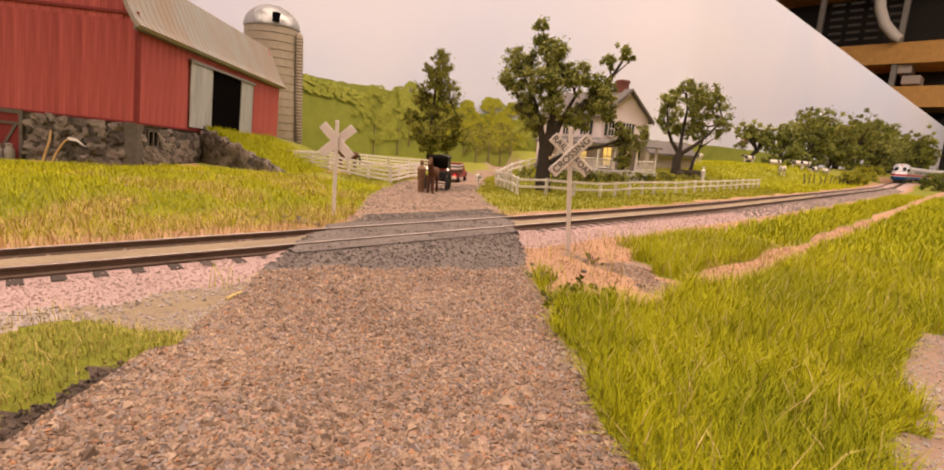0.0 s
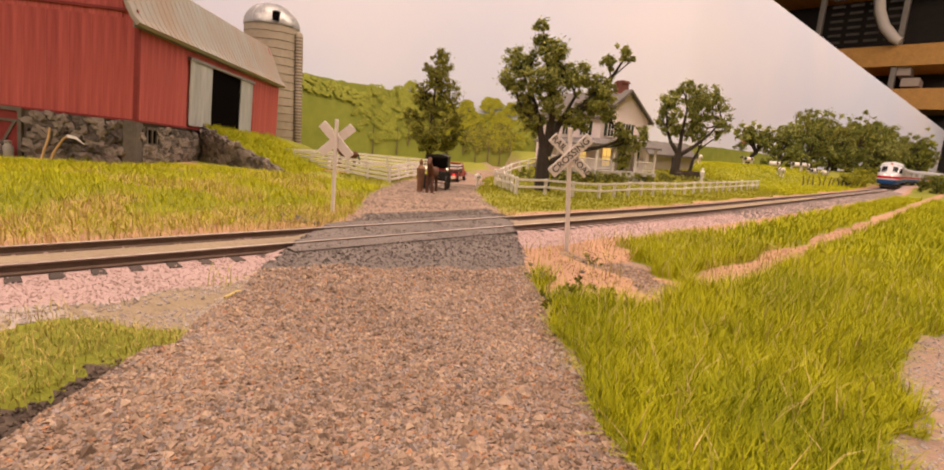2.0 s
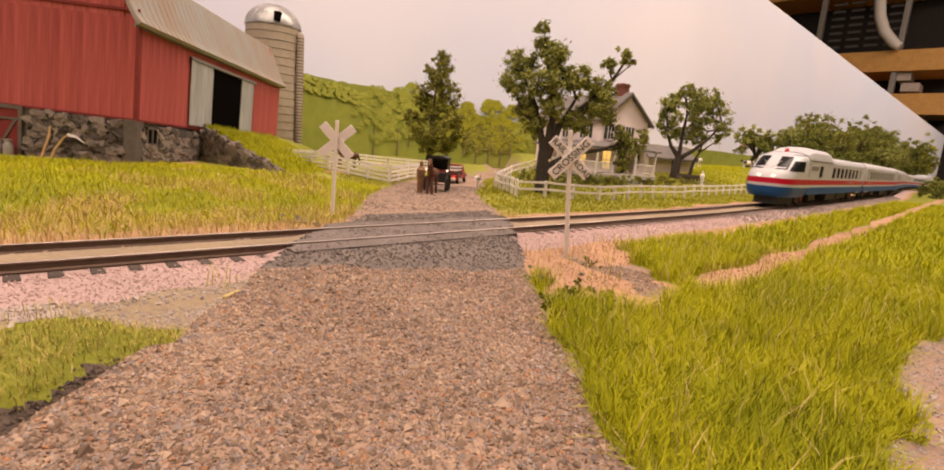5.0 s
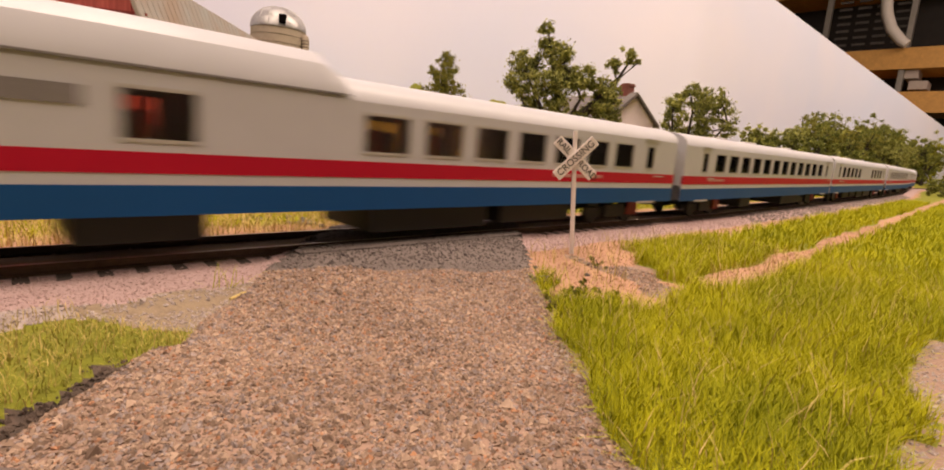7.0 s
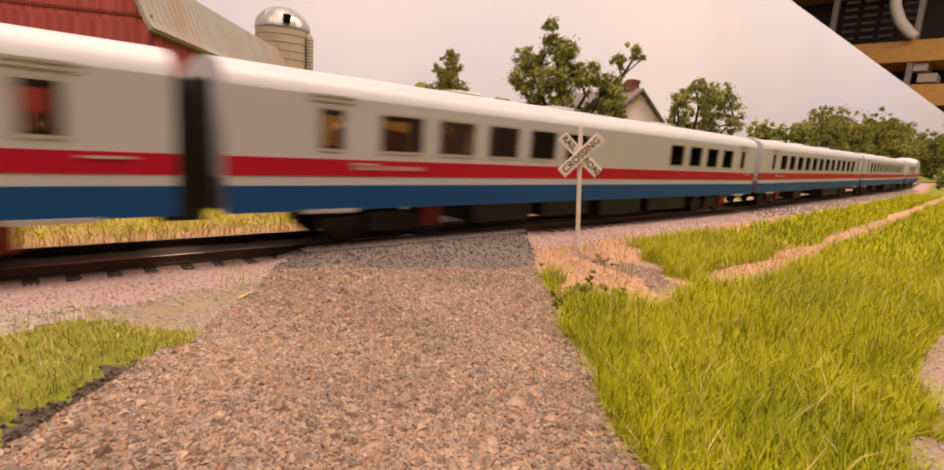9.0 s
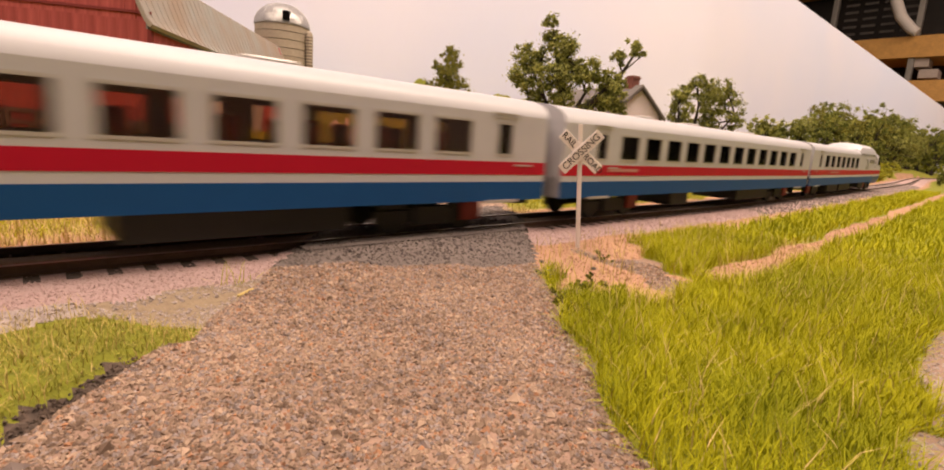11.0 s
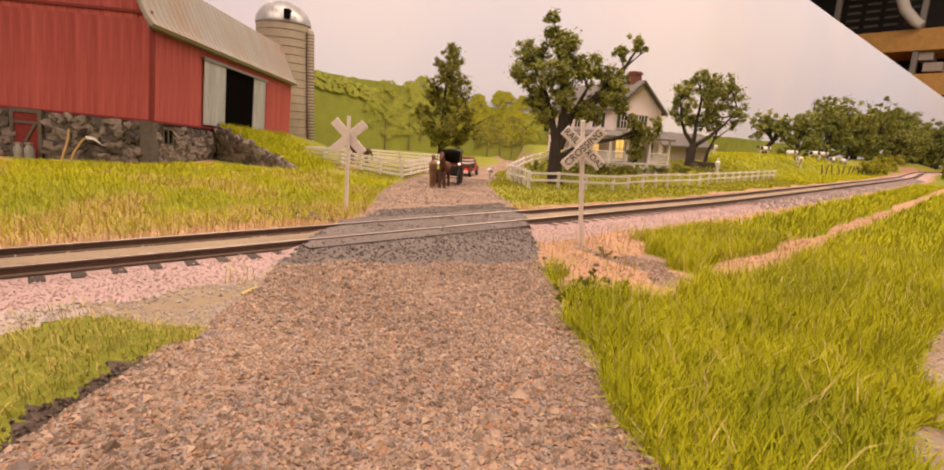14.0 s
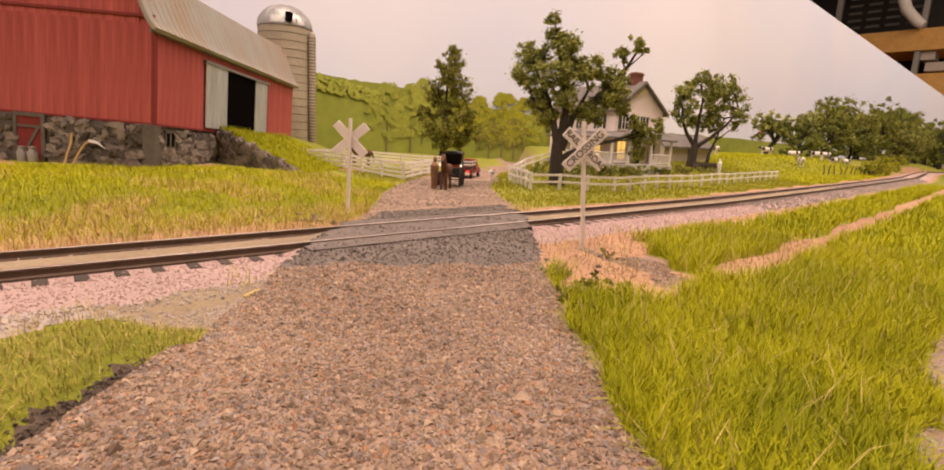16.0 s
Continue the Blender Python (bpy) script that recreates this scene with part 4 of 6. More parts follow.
crossing_sign(-52.3, 204, False, 1.0, 0, 0.8, 39.4, 31.4)


def line_point(s, n):
    return D_ALONG.x * s + D_ACROSS.x * n, D_ALONG.y * s + D_ACROSS.y * n


def back_n(s):
    """How far the backdrop stands across from the camera: it sweeps in beside the far wood, bent to fit the camera's
    view.
    """
    return 480 + 320 * (1 - smooth(420, 1060, s)) - 190 * smooth(1900, 3300, s)


# ---- trees ----
def leaf_cloud(centres, radii, per, size, flat=0.85, loose=False):
    """Leaves as small folded quads, thick towards the outside of each clump."""
    c = np.repeat(np.asarray(centres, float), per, 0)
    r = np.repeat(np.asarray(radii, float), per)
    n = len(c)
    u = rng.normal(size=(n, 3))
    u /= np.linalg.norm(u, axis=1)[:, None]
    reach = np.abs(rng.normal(0, .62, n)) if loose else rng.uniform(.35, 1.08, n) ** .6
    p = c + u * (r * reach)[:, None] * np.array((1, 1, flat))
    a = rng.normal(size=(n, 3))
    a /= np.linalg.norm(a, axis=1)[:, None]
    b = np.cross(a, rng.normal(size=(n, 3)))
    b /= np.linalg.norm(b, axis=1)[:, None] + 1e-9
    s = (size * rng.uniform(.6, 1.4, n))[:, None]
    v = np.stack([p - a * s, p + b * s * .6, p + a * s, p - b * s * .6], 1)
    f = np.arange(4 * n).reshape(-1, 4)
    return v.reshape(-1, 3), f


def tree(name, x, y, z, height, spread, trunk_r, fork, clumps, leaf, label, seed, per=70, leaf_size=1.5, limbs=7, low=0.35, top_narrow=0.4, parts_of=None, lean=0.0):
    """Trunk, limbs that taper and bend, and a crown of leaf clumps round the limb ends."""
    r = random.Random(seed)
    ob = thing(name, x, y, z, 0, label, "tree")
    tr = Shape()
    mid = [(lean * k * height * .1 + r.uniform(-1, 1) * trunk_r * .4, r.uniform(-1, 1) * trunk_r * .4, height * fork * k / 3 - 3 * (k == 0)) for k in range(4)]
    tr.tube(mid, [trunk_r * 1.5, trunk_r * 1.05, trunk_r * .95, trunk_r * .85], 9)
    ends = []
    for k in range(limbs):
        a = k * math.tau / limbs + r.uniform(-.4, .4)
        reach = spread * r.uniform(.45, .95)
        zt = height * r.uniform(low + .2, .92)
        p0 = Vector(mid[-1]) - Vector((0, 0, r.uniform(0, height * fork * .25)))
        p3 = Vector((math.cos(a) * reach, math.sin(a) * reach, zt))
        p1 = p0.lerp(p3, .33) + Vector((r.uniform(-1, 1), r.uniform(-1, 1), r.uniform(-1, 2))) * height * .035
        p2 = p0.lerp(p3, .68) + Vector((r.uniform(-1, 1), r.uniform(-1, 1), r.uniform(0, 2))) * height * .04
        tr.tube([p0, p1, p2, p3], [trunk_r * .62, trunk_r * .45, trunk_r * .3, trunk_r * .12], 6)
        ends += [p2, p3]
        for q in range(3):
            e = p2 + Vector((r.uniform(-1, 1), r.uniform(-1, 1), r.uniform(-.3, 1))) * spread * .4
            tr.tube([p1.lerp(p2, r.uniform(.2, 1)), e], [trunk_r * .22, trunk_r * .07], 5)
            ends.append(e)
    part("trunk", tr, M["bark"], ob, "dark rough trunk and limbs", smooth=True)
    cs, rs = [], []
    for k in range(clumps):
        if r.random() < .55:
            e = r.choice(ends)
            c = e + Vector((r.gauss(0, 1), r.gauss(0, 1), r.gauss(0, .8))) * spread * .13
        else:
            zz = r.uniform(low, 1.0)
            w = spread * (1 - top_narrow * max(0, (zz - .5) / .5) ** 1.3) * (0.75 + .25 * min(1, (zz - low) / .2)) * math.sqrt(r.random())
            a = r.uniform(0, math.tau)
            c = Vector((math.cos(a) * w, math.sin(a) * w, height * zz))
        if c.z > height * 1.02 or c.z < height * low * .85 or c.z > height * .75 and min((c - e).length for e in ends) > spread * .5:
            continue
        cs.append(tuple(c))
        rs.append(spread * r.uniform(.08, .2))
    v, f = leaf_cloud(cs, rs, per, leaf_size, loose=True)
    crown = new("crown", raw_mesh("crown", v, f, M[leaf]))
    crown.parent = ob
    tagged(crown, "uneven crown of small leaf clumps with gaps")
    return ob


def lobed_tree(name, x, y, z, unit, lobes, stems, leaf, label, seed, clumps=15, per=85, leaf_size=1.0):
    """A tree shaped to fit the camera's view: stems are (thickness, points along and up), lobes are (along, up, radius)
    of the crown's masses.
    """
    r = random.Random(seed)
    ob = thing(name, x, y, z, 0, label, "tree")
    tr, nodes = Shape(), []
    for thick, pts in stems:
        way = r.uniform(-.25, .25)
        line = [Vector((u * unit, (r.uniform(-6, 6) + way * abs(u - pts[0][0])) * unit, w * unit)) for u, w in pts]
        line[0].y = 0
        taper = [thick * unit * (1 - .8 * k / (len(line) - 1)) for k in range(len(line))]
        if len(nodes) == 0:
            taper = [thick * unit * q for q in np.linspace(1.35, .8, len(line))]
        tr.tube(line, taper, 9)
        nodes += line
    cs, rs = [], []
    for u, w, size in lobes:
        c = Vector((u, r.uniform(-.9, .9) * size, w)) * unit
        root = min(nodes, key=lambda q: (q - c).length + (30 if q.z > c.z else 0))
        bend = root.lerp(c, .5) + Vector((r.uniform(-1, 1), r.uniform(-1, 1), -.6)) * size * unit * .2
        tr.tube([root, bend, c], [3.6 * unit, 2.6 * unit, 1.2 * unit], 5)
        for k in range(max(8, round(clumps * (size / 55) ** 1.5))):
            v = Vector((r.gauss(0, 1), r.gauss(0, 1), r.gauss(0, 1))).normalized() * size * unit * .9 * r.uniform(.15, 1.0) ** .7
            e = c + v
            if k % 3 == 0:
                tr.tube([bend.lerp(c, r.random()), e], [1.5 * unit, .6 * unit], 4)
            cs.append(tuple(e))
            rs.append(min(size, 55) * unit * r.uniform(.2, .46))
    part("trunk", tr, M["bark"], ob, "dark rough trunk and limbs", smooth=True)
    v, f = leaf_cloud(cs, rs, per, leaf_size, loose=True)
    crown = new("crown", raw_mesh("crown", v, f, M[leaf]))
    crown.parent = ob
    tagged(crown, "uneven crown of small leaf clumps with gaps")
    return ob


lobed_tree("oak_tree", 60, 398, land(60, 398), .203,
           [(-62, 595, 30), (-50, 545, 42), (-120, 465, 78), (-10, 500, 62), (-145, 385, 58), (-40, 405, 85), (90, 425, 70), (30, 445, 72), (170, 405, 62), (190, 345, 52), (222, 395, 28), (205, 490, 36), (248, 532, 36), (285, 505, 18), (0, 330, 62), (120, 265, 40), (-50, 255, 55), (-95, 315, 58), (80, 285, 48), (150, 325, 50), (220, 300, 36), (310, 205, 58), (270, 255, 36), (350, 235, 38), (300, 135, 36)],
           [(24, [(0, -15), (-8, 90), (-12, 160)]), (16, [(-12, 155), (-30, 230), (-60, 330), (-110, 420)]), (17, [(-5, 145), (10, 280), (-10, 400), (-50, 560)]), (15, [(5, 135), (40, 260), (120, 330), (220, 440), (270, 530)]), (12, [(8, 105), (100, 160), (200, 180), (290, 215), (340, 225)]), (9, [(40, 260), (90, 360), (60, 440)]), (9, [(-40, 250), (-100, 290), (-140, 370)])],
           "leaf", "gnarled old spreading tree with dark green crown by the fence", 3, clumps=30, per=110, leaf_size=.85)
lobed_tree("yard_tree", -55, 720, land(-55, 720) - 3, .332,
           [(30, 445, 40), (50, 410, 42), (-20, 390, 34), (20, 350, 62), (-30, 290, 62), (70, 300, 62), (10, 230, 80), (-70, 205, 44), (105, 195, 54), (-50, 130, 54), (30, 130, 74), (115, 130, 46), (-10, 85, 40), (70, 90, 44)],
           [(11, [(0, -12), (4, 60), (5, 120)]), (9, [(5, 120), (8, 220), (15, 330), (30, 450)]), (6, [(5, 110), (-40, 180), (-65, 230)]), (6, [(6, 140), (60, 190), (105, 220)]), (5, [(8, 220), (-20, 280), (-30, 320)]), (5, [(5, 60), (40, 100), (90, 130)])],
           "leaf_mid", "tall olive-green tree behind the lane", 5, clumps=28, per=100, leaf_size=1.15)
lobed_tree("shade_tree", 271, 672, land(271, 672), .318,
           [(5, 350, 34), (-65, 280, 50), (-35, 305, 44), (55, 310, 56), (125, 280, 60), (165, 220, 44), (75, 225, 56), (105, 170, 40), (25, 265, 36), (-72, 220, 40), (0, 185, 40), (-35, 230, 42), (62, 165, 36), (-55, 175, 28), (165, 170, 26), (-15, 330, 28), (110, 330, 34)],
           [(15, [(0, -14), (3, 60), (8, 95)]), (10, [(5, 88), (-30, 130), (-60, 180), (-70, 260)]), (9, [(8, 88), (10, 160), (15, 260), (5, 330)]), (10, [(8, 78), (60, 120), (110, 170), (150, 230)]), (9, [(62, -12), (68, 60), (90, 110), (120, 200)])],
           "leaf", "round dark green shade tree with two trunks beside the shed", 8, clumps=28, per=105, leaf_size=1.15)
tree("pasture_tree", 596, 1100, land(596, 1100), 86, 38, 4.5, .35, 110, "leaf", "leaning pasture tree with dark crown", 14, per=60, leaf_size=2.2, limbs=6, low=.42, lean=.6)

# wood along the line
for k in range(30):
    s = 1175 + k * 44 + random.uniform(-20, 20)
    n = (335 if k < 4 else 312) + 14 * math.sin(k * 1.7) + random.uniform(-12, 14)
    x, y = D_ALONG.x * s + D_ACROSS.x * n, D_ALONG.y * s + D_ACROSS.y * n
    h = random.uniform(.84, 1.06) * (98 if k < 2 else 142 if k < 6 else 118 if k < 10 else 166)
    tree("woodland_tree", x, y, land(x, y) - 3, h, 30 + h * .12, 3.0, .2, 100, ("leaf_wood", "leaf", "leaf_wood", "leaf_mid")[k % 4], "dense green woodland tree beside the line", 100 + k, per=85, leaf_size=1.9, limbs=5, low=.06, top_narrow=.6)

# wood beyond the far bend
for k in range(11):
    x, y = line_point(2420 + k * 62 + random.uniform(-18, 18), 262 + k * 9 + random.uniform(-10, 10))
    h = random.uniform(150, 205)
    tree("woodland_tree", x, y, land(x, y) - 3, h, 34 + h * .14, 3.4, .2, 90, ("leaf_wood", "leaf_gold", "leaf_mid")[k % 3], "dense yellow-green woodland tree beyond the bend", 160 + k, per=70, leaf_size=2.8, limbs=5, low=.05, top_narrow=.6)

# yellow scrub where the line leaves the wood
for k in range(9):
    s = 1180 + k * 60
    x, y, z, h = track_at(s)
    x, y = x - math.sin(h) * (58 + 8 * math.sin(k * 2.1)), y + math.cos(h) * (58 + 8 * math.sin(k * 2.1))
    tree("scrub_bush", x, y, land(x, y) - 2, random.uniform(20, 34), 22, .9, .2, 40, "leaf_gold", "yellow-green bush beside the railway line", 400 + k, per=50, leaf_size=1.8, limbs=5, low=.05)
for k, (x, y) in enumerate(((880, 950), (930, 985), (990, 1040), (1060, 1100), (905, 930))):
    tree("scrub_bush", x, y, land(x, y) - 2, random.uniform(34, 48), 30, .9, .2, 45, "leaf_wood", "dark green bush beside the railway line", 420 + k, per=50, leaf_size=2.0, limbs=5, low=.05)


# ---- fences ----
def fence(points, post_h, gap, label, rails=(.45, .85), group="", mat="white", post_w=1.0, rail_h=1.5):
    x0, y0 = points[0]
    ob = thing("fence", x0, y0, 0, 0, label, "fence")
    pts = []
    for (ax, ay), (bx, by) in zip(points[:-1], points[1:]):
        k = max(1, round(math.hypot(bx - ax, by - ay) / gap))
        pts += [(ax + (bx - ax) * i / k, ay + (by - ay) * i / k) for i in range(k)]
    pts.append(points[-1])
    post = Shape().box(-post_w, -post_w, -3, post_w, post_w, post_h, c=.25).mesh("post", M[mat])
    for x, y in pts:
        piece("post", post, ob, at(x - x0, y - y0, land(x, y), rng.uniform(0, 90), rng.uniform(-2, 2), rng.uniform(-2, 2)))
    for (ax, ay), (bx, by) in zip(pts[:-1], pts[1:]):
        for f in rails:
            za, zb = land(ax, ay) + post_h * f, land(bx, by) + post_h * f
            d = Vector((bx - ax, by - ay, 0)).normalized()
            w = Vector((-d.y, d.x, 0)) * .35
            a, b = Vector((ax - x0, ay - y0, za)) - d * .6, Vector((bx - x0, by - y0, zb)) + d * .6
            off = Vector((d.y, -d.x, 0)) * (post_w + .3)
            a, b = a + off, b + off
            up = Vector((0, 0, rail_h / 2))
            part("rail", Shape().loft([[a - w - up, a + w - up, a + w + up, a - w + up], [b - w - up, b + w - up, b + w + up, b - w + up]]), M[mat], ob)
    return ob


fence([(36, 360), (100, 381), (225, 503), (372, 652)], 11.6, 21, "low white two-rail fence round the farmhouse yard", (.5, .92))
fence([(26, 436), (36, 360)], 12.5, 15, "short white fence beside the lane", (.5, .92))
fence([(-152, 459), (-57, 384), (-43, 490)], 12.8, 24, "white four-board corral fence beside the yard", (.2, .45, .70, .95), rail_h=1.7)
fence([(-170, 487), (-104, 531), (-44, 575)], 12.8, 26, "white board corral fence behind the yard", (.2, .45, .70, .95), rail_h=1.7)
fence([(26, 452), (48, 560), (85, 640)], 12.5, 26, "white rail fence beside the lane bend", (.5, .92))


# ---- farmhouse ----
def house_window(house, wall, x, y, z, w, h, nx, ny, lit=False, shutters=True):
    """A window standing proud of a wall whose outward way is (nx, ny)."""
    tx, ty = -ny, nx

    def slab(a, b, c, d, o0, o1):
        return Shape().loft([[(x + tx * a + nx * o0, y + ty * a + ny * o0, z + c), (x + tx * b + nx * o0, y + ty * b + ny * o0, z + c), (x + tx * b + nx * o0, y + ty * b + ny * o0, z + d), (x + tx * a + nx * o0, y + ty * a + ny * o0, z + d)], [(x + tx * a + nx * o1, y + ty * a + ny * o1, z + c), (x + tx * b + nx * o1, y + ty * b + ny * o1, z + c), (x + tx * b + nx * o1, y + ty * b + ny * o1, z + d), (x + tx * a + nx * o1, y + ty * a + ny * o1, z + d)]])
    fr = part("window", slab(-w / 2 - 1, w / 2 + 1, -1, 0, 0, 1.0), M["white"], house, "white sash window")
    for q in ((-w / 2 - 1, -w / 2, 0, h), (w / 2, w / 2 + 1, 0, h), (-w / 2 - 1, w / 2 + 1, h, h + 1), (-w / 2, w / 2, h * .48, h * .53), (-.25, .25, 0, h)):
        part("bar", slab(*q, .2, .9), M["white"], fr)
    part("pane", slab(-w / 2, w / 2, 0, h, .15, .4), M["lit_glass" if lit else "house_glass"], fr)
    if shutters:
        for a, b in ((-w / 2 - 5, -w / 2 - 1.2), (w / 2 + 1.2, w / 2 + 5)):
            part("shutter", slab(a, b, 0, h, .1, .8), M["shutter"], house, "dark green shutter")


def build_house():
    hx, hy = 172, 580
    hz = land(hx, hy)
    house = thing("farmhouse", hx, hy, hz, 30, "two-storey white clapboard farmhouse with grey gable roof and porch", "house")
    W, L, E, R = 71, 110, 66, 94
    hw = W / 2
    part("wall", Shape().prism([(-hw, -4), (hw, -4), (hw, E), (0, R - 2), (-hw, E)], 0, L, "y"), M["siding"], house, "white clapboard wall")
    wall = house.children[0]
    for k in range(36):
        z = 4 + k * 2.4
        half = hw if z < E else hw * (R - 2 - z) / (R - 2 - E)
        if half > 2:
            part("clapboard", Shape().add([(-half, 0, z), (half, 0, z), (half, -.5, z), (-half, -.5, z), (-half, 0, z + 2.3), (half, 0, z + 2.3)], [(0, 1, 2, 3), (3, 2, 5, 4), (0, 3, 4), (1, 5, 2)]), M["siding"], wall)
        if z < E - 2:
            part("clapboard", Shape().add([(-hw, 0, z), (-hw, L, z), (-hw - .5, L, z), (-hw - .5, 0, z), (-hw, 0, z + 2.3), (-hw, L, z + 2.3)], [(0, 1, 2, 3), (3, 2, 5, 4), (0, 3, 4), (1, 5, 2)]), M["siding"], wall)
    for sgn in (-1, 1):
        o = [(sgn * (hw + 5), E - 5), (0, R), (0, R + 2.2), (sgn * (hw + 5.5), E - 2.4)]
        part("roof", Shape().prism(o, -5, L + 5, "y"), M["roofing"], house, "grey shingle roof slope")
        part("verge_board", Shape().prism([(sgn * (hw + 5), E - 6.4), (0, R - 1.6), (0, R), (sgn * (hw + 5), E - 5)], -5.4, -4.6, "y"), M["tie"], house)
    ch = part("chimney", Shape().box(-5.5, 6, R - 12, 5.5, 16, R + 12, c=.4).box(-6.3, 5.2, R + 9, 6.3, 16.8, R + 10.5), M["brick"], house, "dark red brick chimney")
    house_window(house, wall, 4, -.6, 44, 8, 15, 0, -1)
    house_window(house, wall, -22, -.6, 44, 8, 15, 0, -1)
    house_window(house, wall, 24, -.6, 13, 8, 17, 0, -1, shutters=False)
    house_window(house, wall, -24, -.6, 12, 12, 19, 0, -1, lit=True, shutters=False)
    for y in (22, 52, 84):
        house_window(house, wall, -hw - .6, y, 44, 8, 15, -1, 0)
        house_window(house, wall, -hw - .6, y, 12, 9, 18, -1, 0, lit=True, shutters=False)
    part("door", Shape().box(-5, -1.4, 8, 5, -.4, 31), M["shutter"], house, "dark front door")
    part("downspout", Shape().tube([(hw + 4, -4, E - 4), (hw + .8, -1.2, E - 11), (hw + .8, -1.2, 2)], [.8] * 3, 6), M["white"], house)
    # porch on the gable front and the long side
    porch = part("porch_deck", Shape().box(-hw - 20, -20, 3, hw + 2, .2, 7.5, c=.3).box(-hw - 20, 0, 3, -hw - .3, L * .8, 7.5), M["trim_grey"], house, "grey porch deck")
    part("porch_skirt", Shape().box(-hw - 19, -19, -4, hw + 1, -18, 3).box(-hw - 19, -18, -4, -hw - 18, L * .78, 3), M["shutter"], house)
    part("porch_roof", Shape().add([(-hw - 22, -22, 33), (hw + 4, -22, 33), (hw + 4, -.3, 39), (-hw - .3, -.3, 39), (-hw - 22, -22, 35), (hw + 4, -22, 35), (hw + 4, -.3, 41), (-hw - .3, -.3, 41)], [(0, 1, 2, 3), (4, 5, 6, 7), (0, 1, 5, 4), (1, 2, 6, 5), (2, 3, 7, 6), (3, 0, 4, 7)]).add([(-hw - 22, -22, 33), (-hw - .3, -.3, 39), (-hw - .3, L * .8, 39), (-hw - 22, L * .8, 33), (-hw - 22, -22, 35), (-hw - .3, -.3, 41), (-hw - .3, L * .8, 41), (-hw - 22, L * .8, 35)], [(0, 1, 2, 3), (4, 5, 6, 7), (0, 1, 5, 4), (1, 2, 6, 5), (2, 3, 7, 6), (3, 0, 4, 7)]), M["roofing"], house, "low shingled porch roof")
    posts = [(-hw - 18, -18), (-hw + 6, -18), (4, -18), (hw - 1, -18), (-hw - 18, 14), (-hw - 18, 46), (-hw - 18, 80)]
    for x, y in posts:
        part("porch_post", Shape().box(x - 1.1, y - 1.1, 7, x + 1.1, y + 1.1, 34, c=.3), M["white"], house, "white porch post")
    for (ax, ay), (bx, by) in (((-hw - 18, -18), (-hw + 6, -18)), ((4, -18), (hw - 1, -18)), ((-hw - 18, -18), (-hw - 18, 14)), ((-hw - 18, 14), (-hw - 18, 46)), ((-hw - 18, 46), (-hw - 18, 80))):
        rail = part("porch_rail", Shape().tube([(ax, ay, 18.5), (bx, by, 18.5)], [.8, .8], 4).tube([(ax, ay, 9.5), (bx, by, 9.5)], [.6, .6], 4), M["white"], house, "white porch railing")
        k = int(math.hypot(bx - ax, by - ay) / 2.6)
        for i in range(1, k):
            x, y = ax + (bx - ax) * i / k, ay + (by - ay) * i / k
            part("baluster", Shape().box(x - .4, y - .4, 9.5, x + .4, y + .4, 18.5), M["white"], rail)
    for k in range(4):
        part("porch_step", Shape().box(-hw + 9, -24 - k * 3.2, -2, 2, -20.2 - k * 3.2, 6 - k * 1.9), M["trim_grey"], house)
    return house


build_house()


def build_shed():
    x, y = 292, 742
    z = land(x, y)
    shed = thing("shed", x, y, z, 14, "low cream shed with grey gable roof", "shed")
    part("wall", Shape().box(-36, 0, -12, 36, 46, 20), M["shed"], shed, "cream board wall")
    part("roof", Shape().prism([(-5, 18.5), (23, 36), (51, 18.5), (51, 21), (23, 39), (-5, 21)], -40, 40, "x"), M["roofing"], shed, "grey shingle roof")
    part("gable", Shape().prism([(0, 20), (46, 20), (23, 35)], -36, -34, "x"), M["shed"], shed)
    # thin black slab on the wall, painted as the shed's unlit inside
    part("doorway", Shape().box(2, -.6, -2, 9, .2, 18), M["black"], shed, "black slab painted as the shade inside the shed doorway")
    return shed


build_shed()

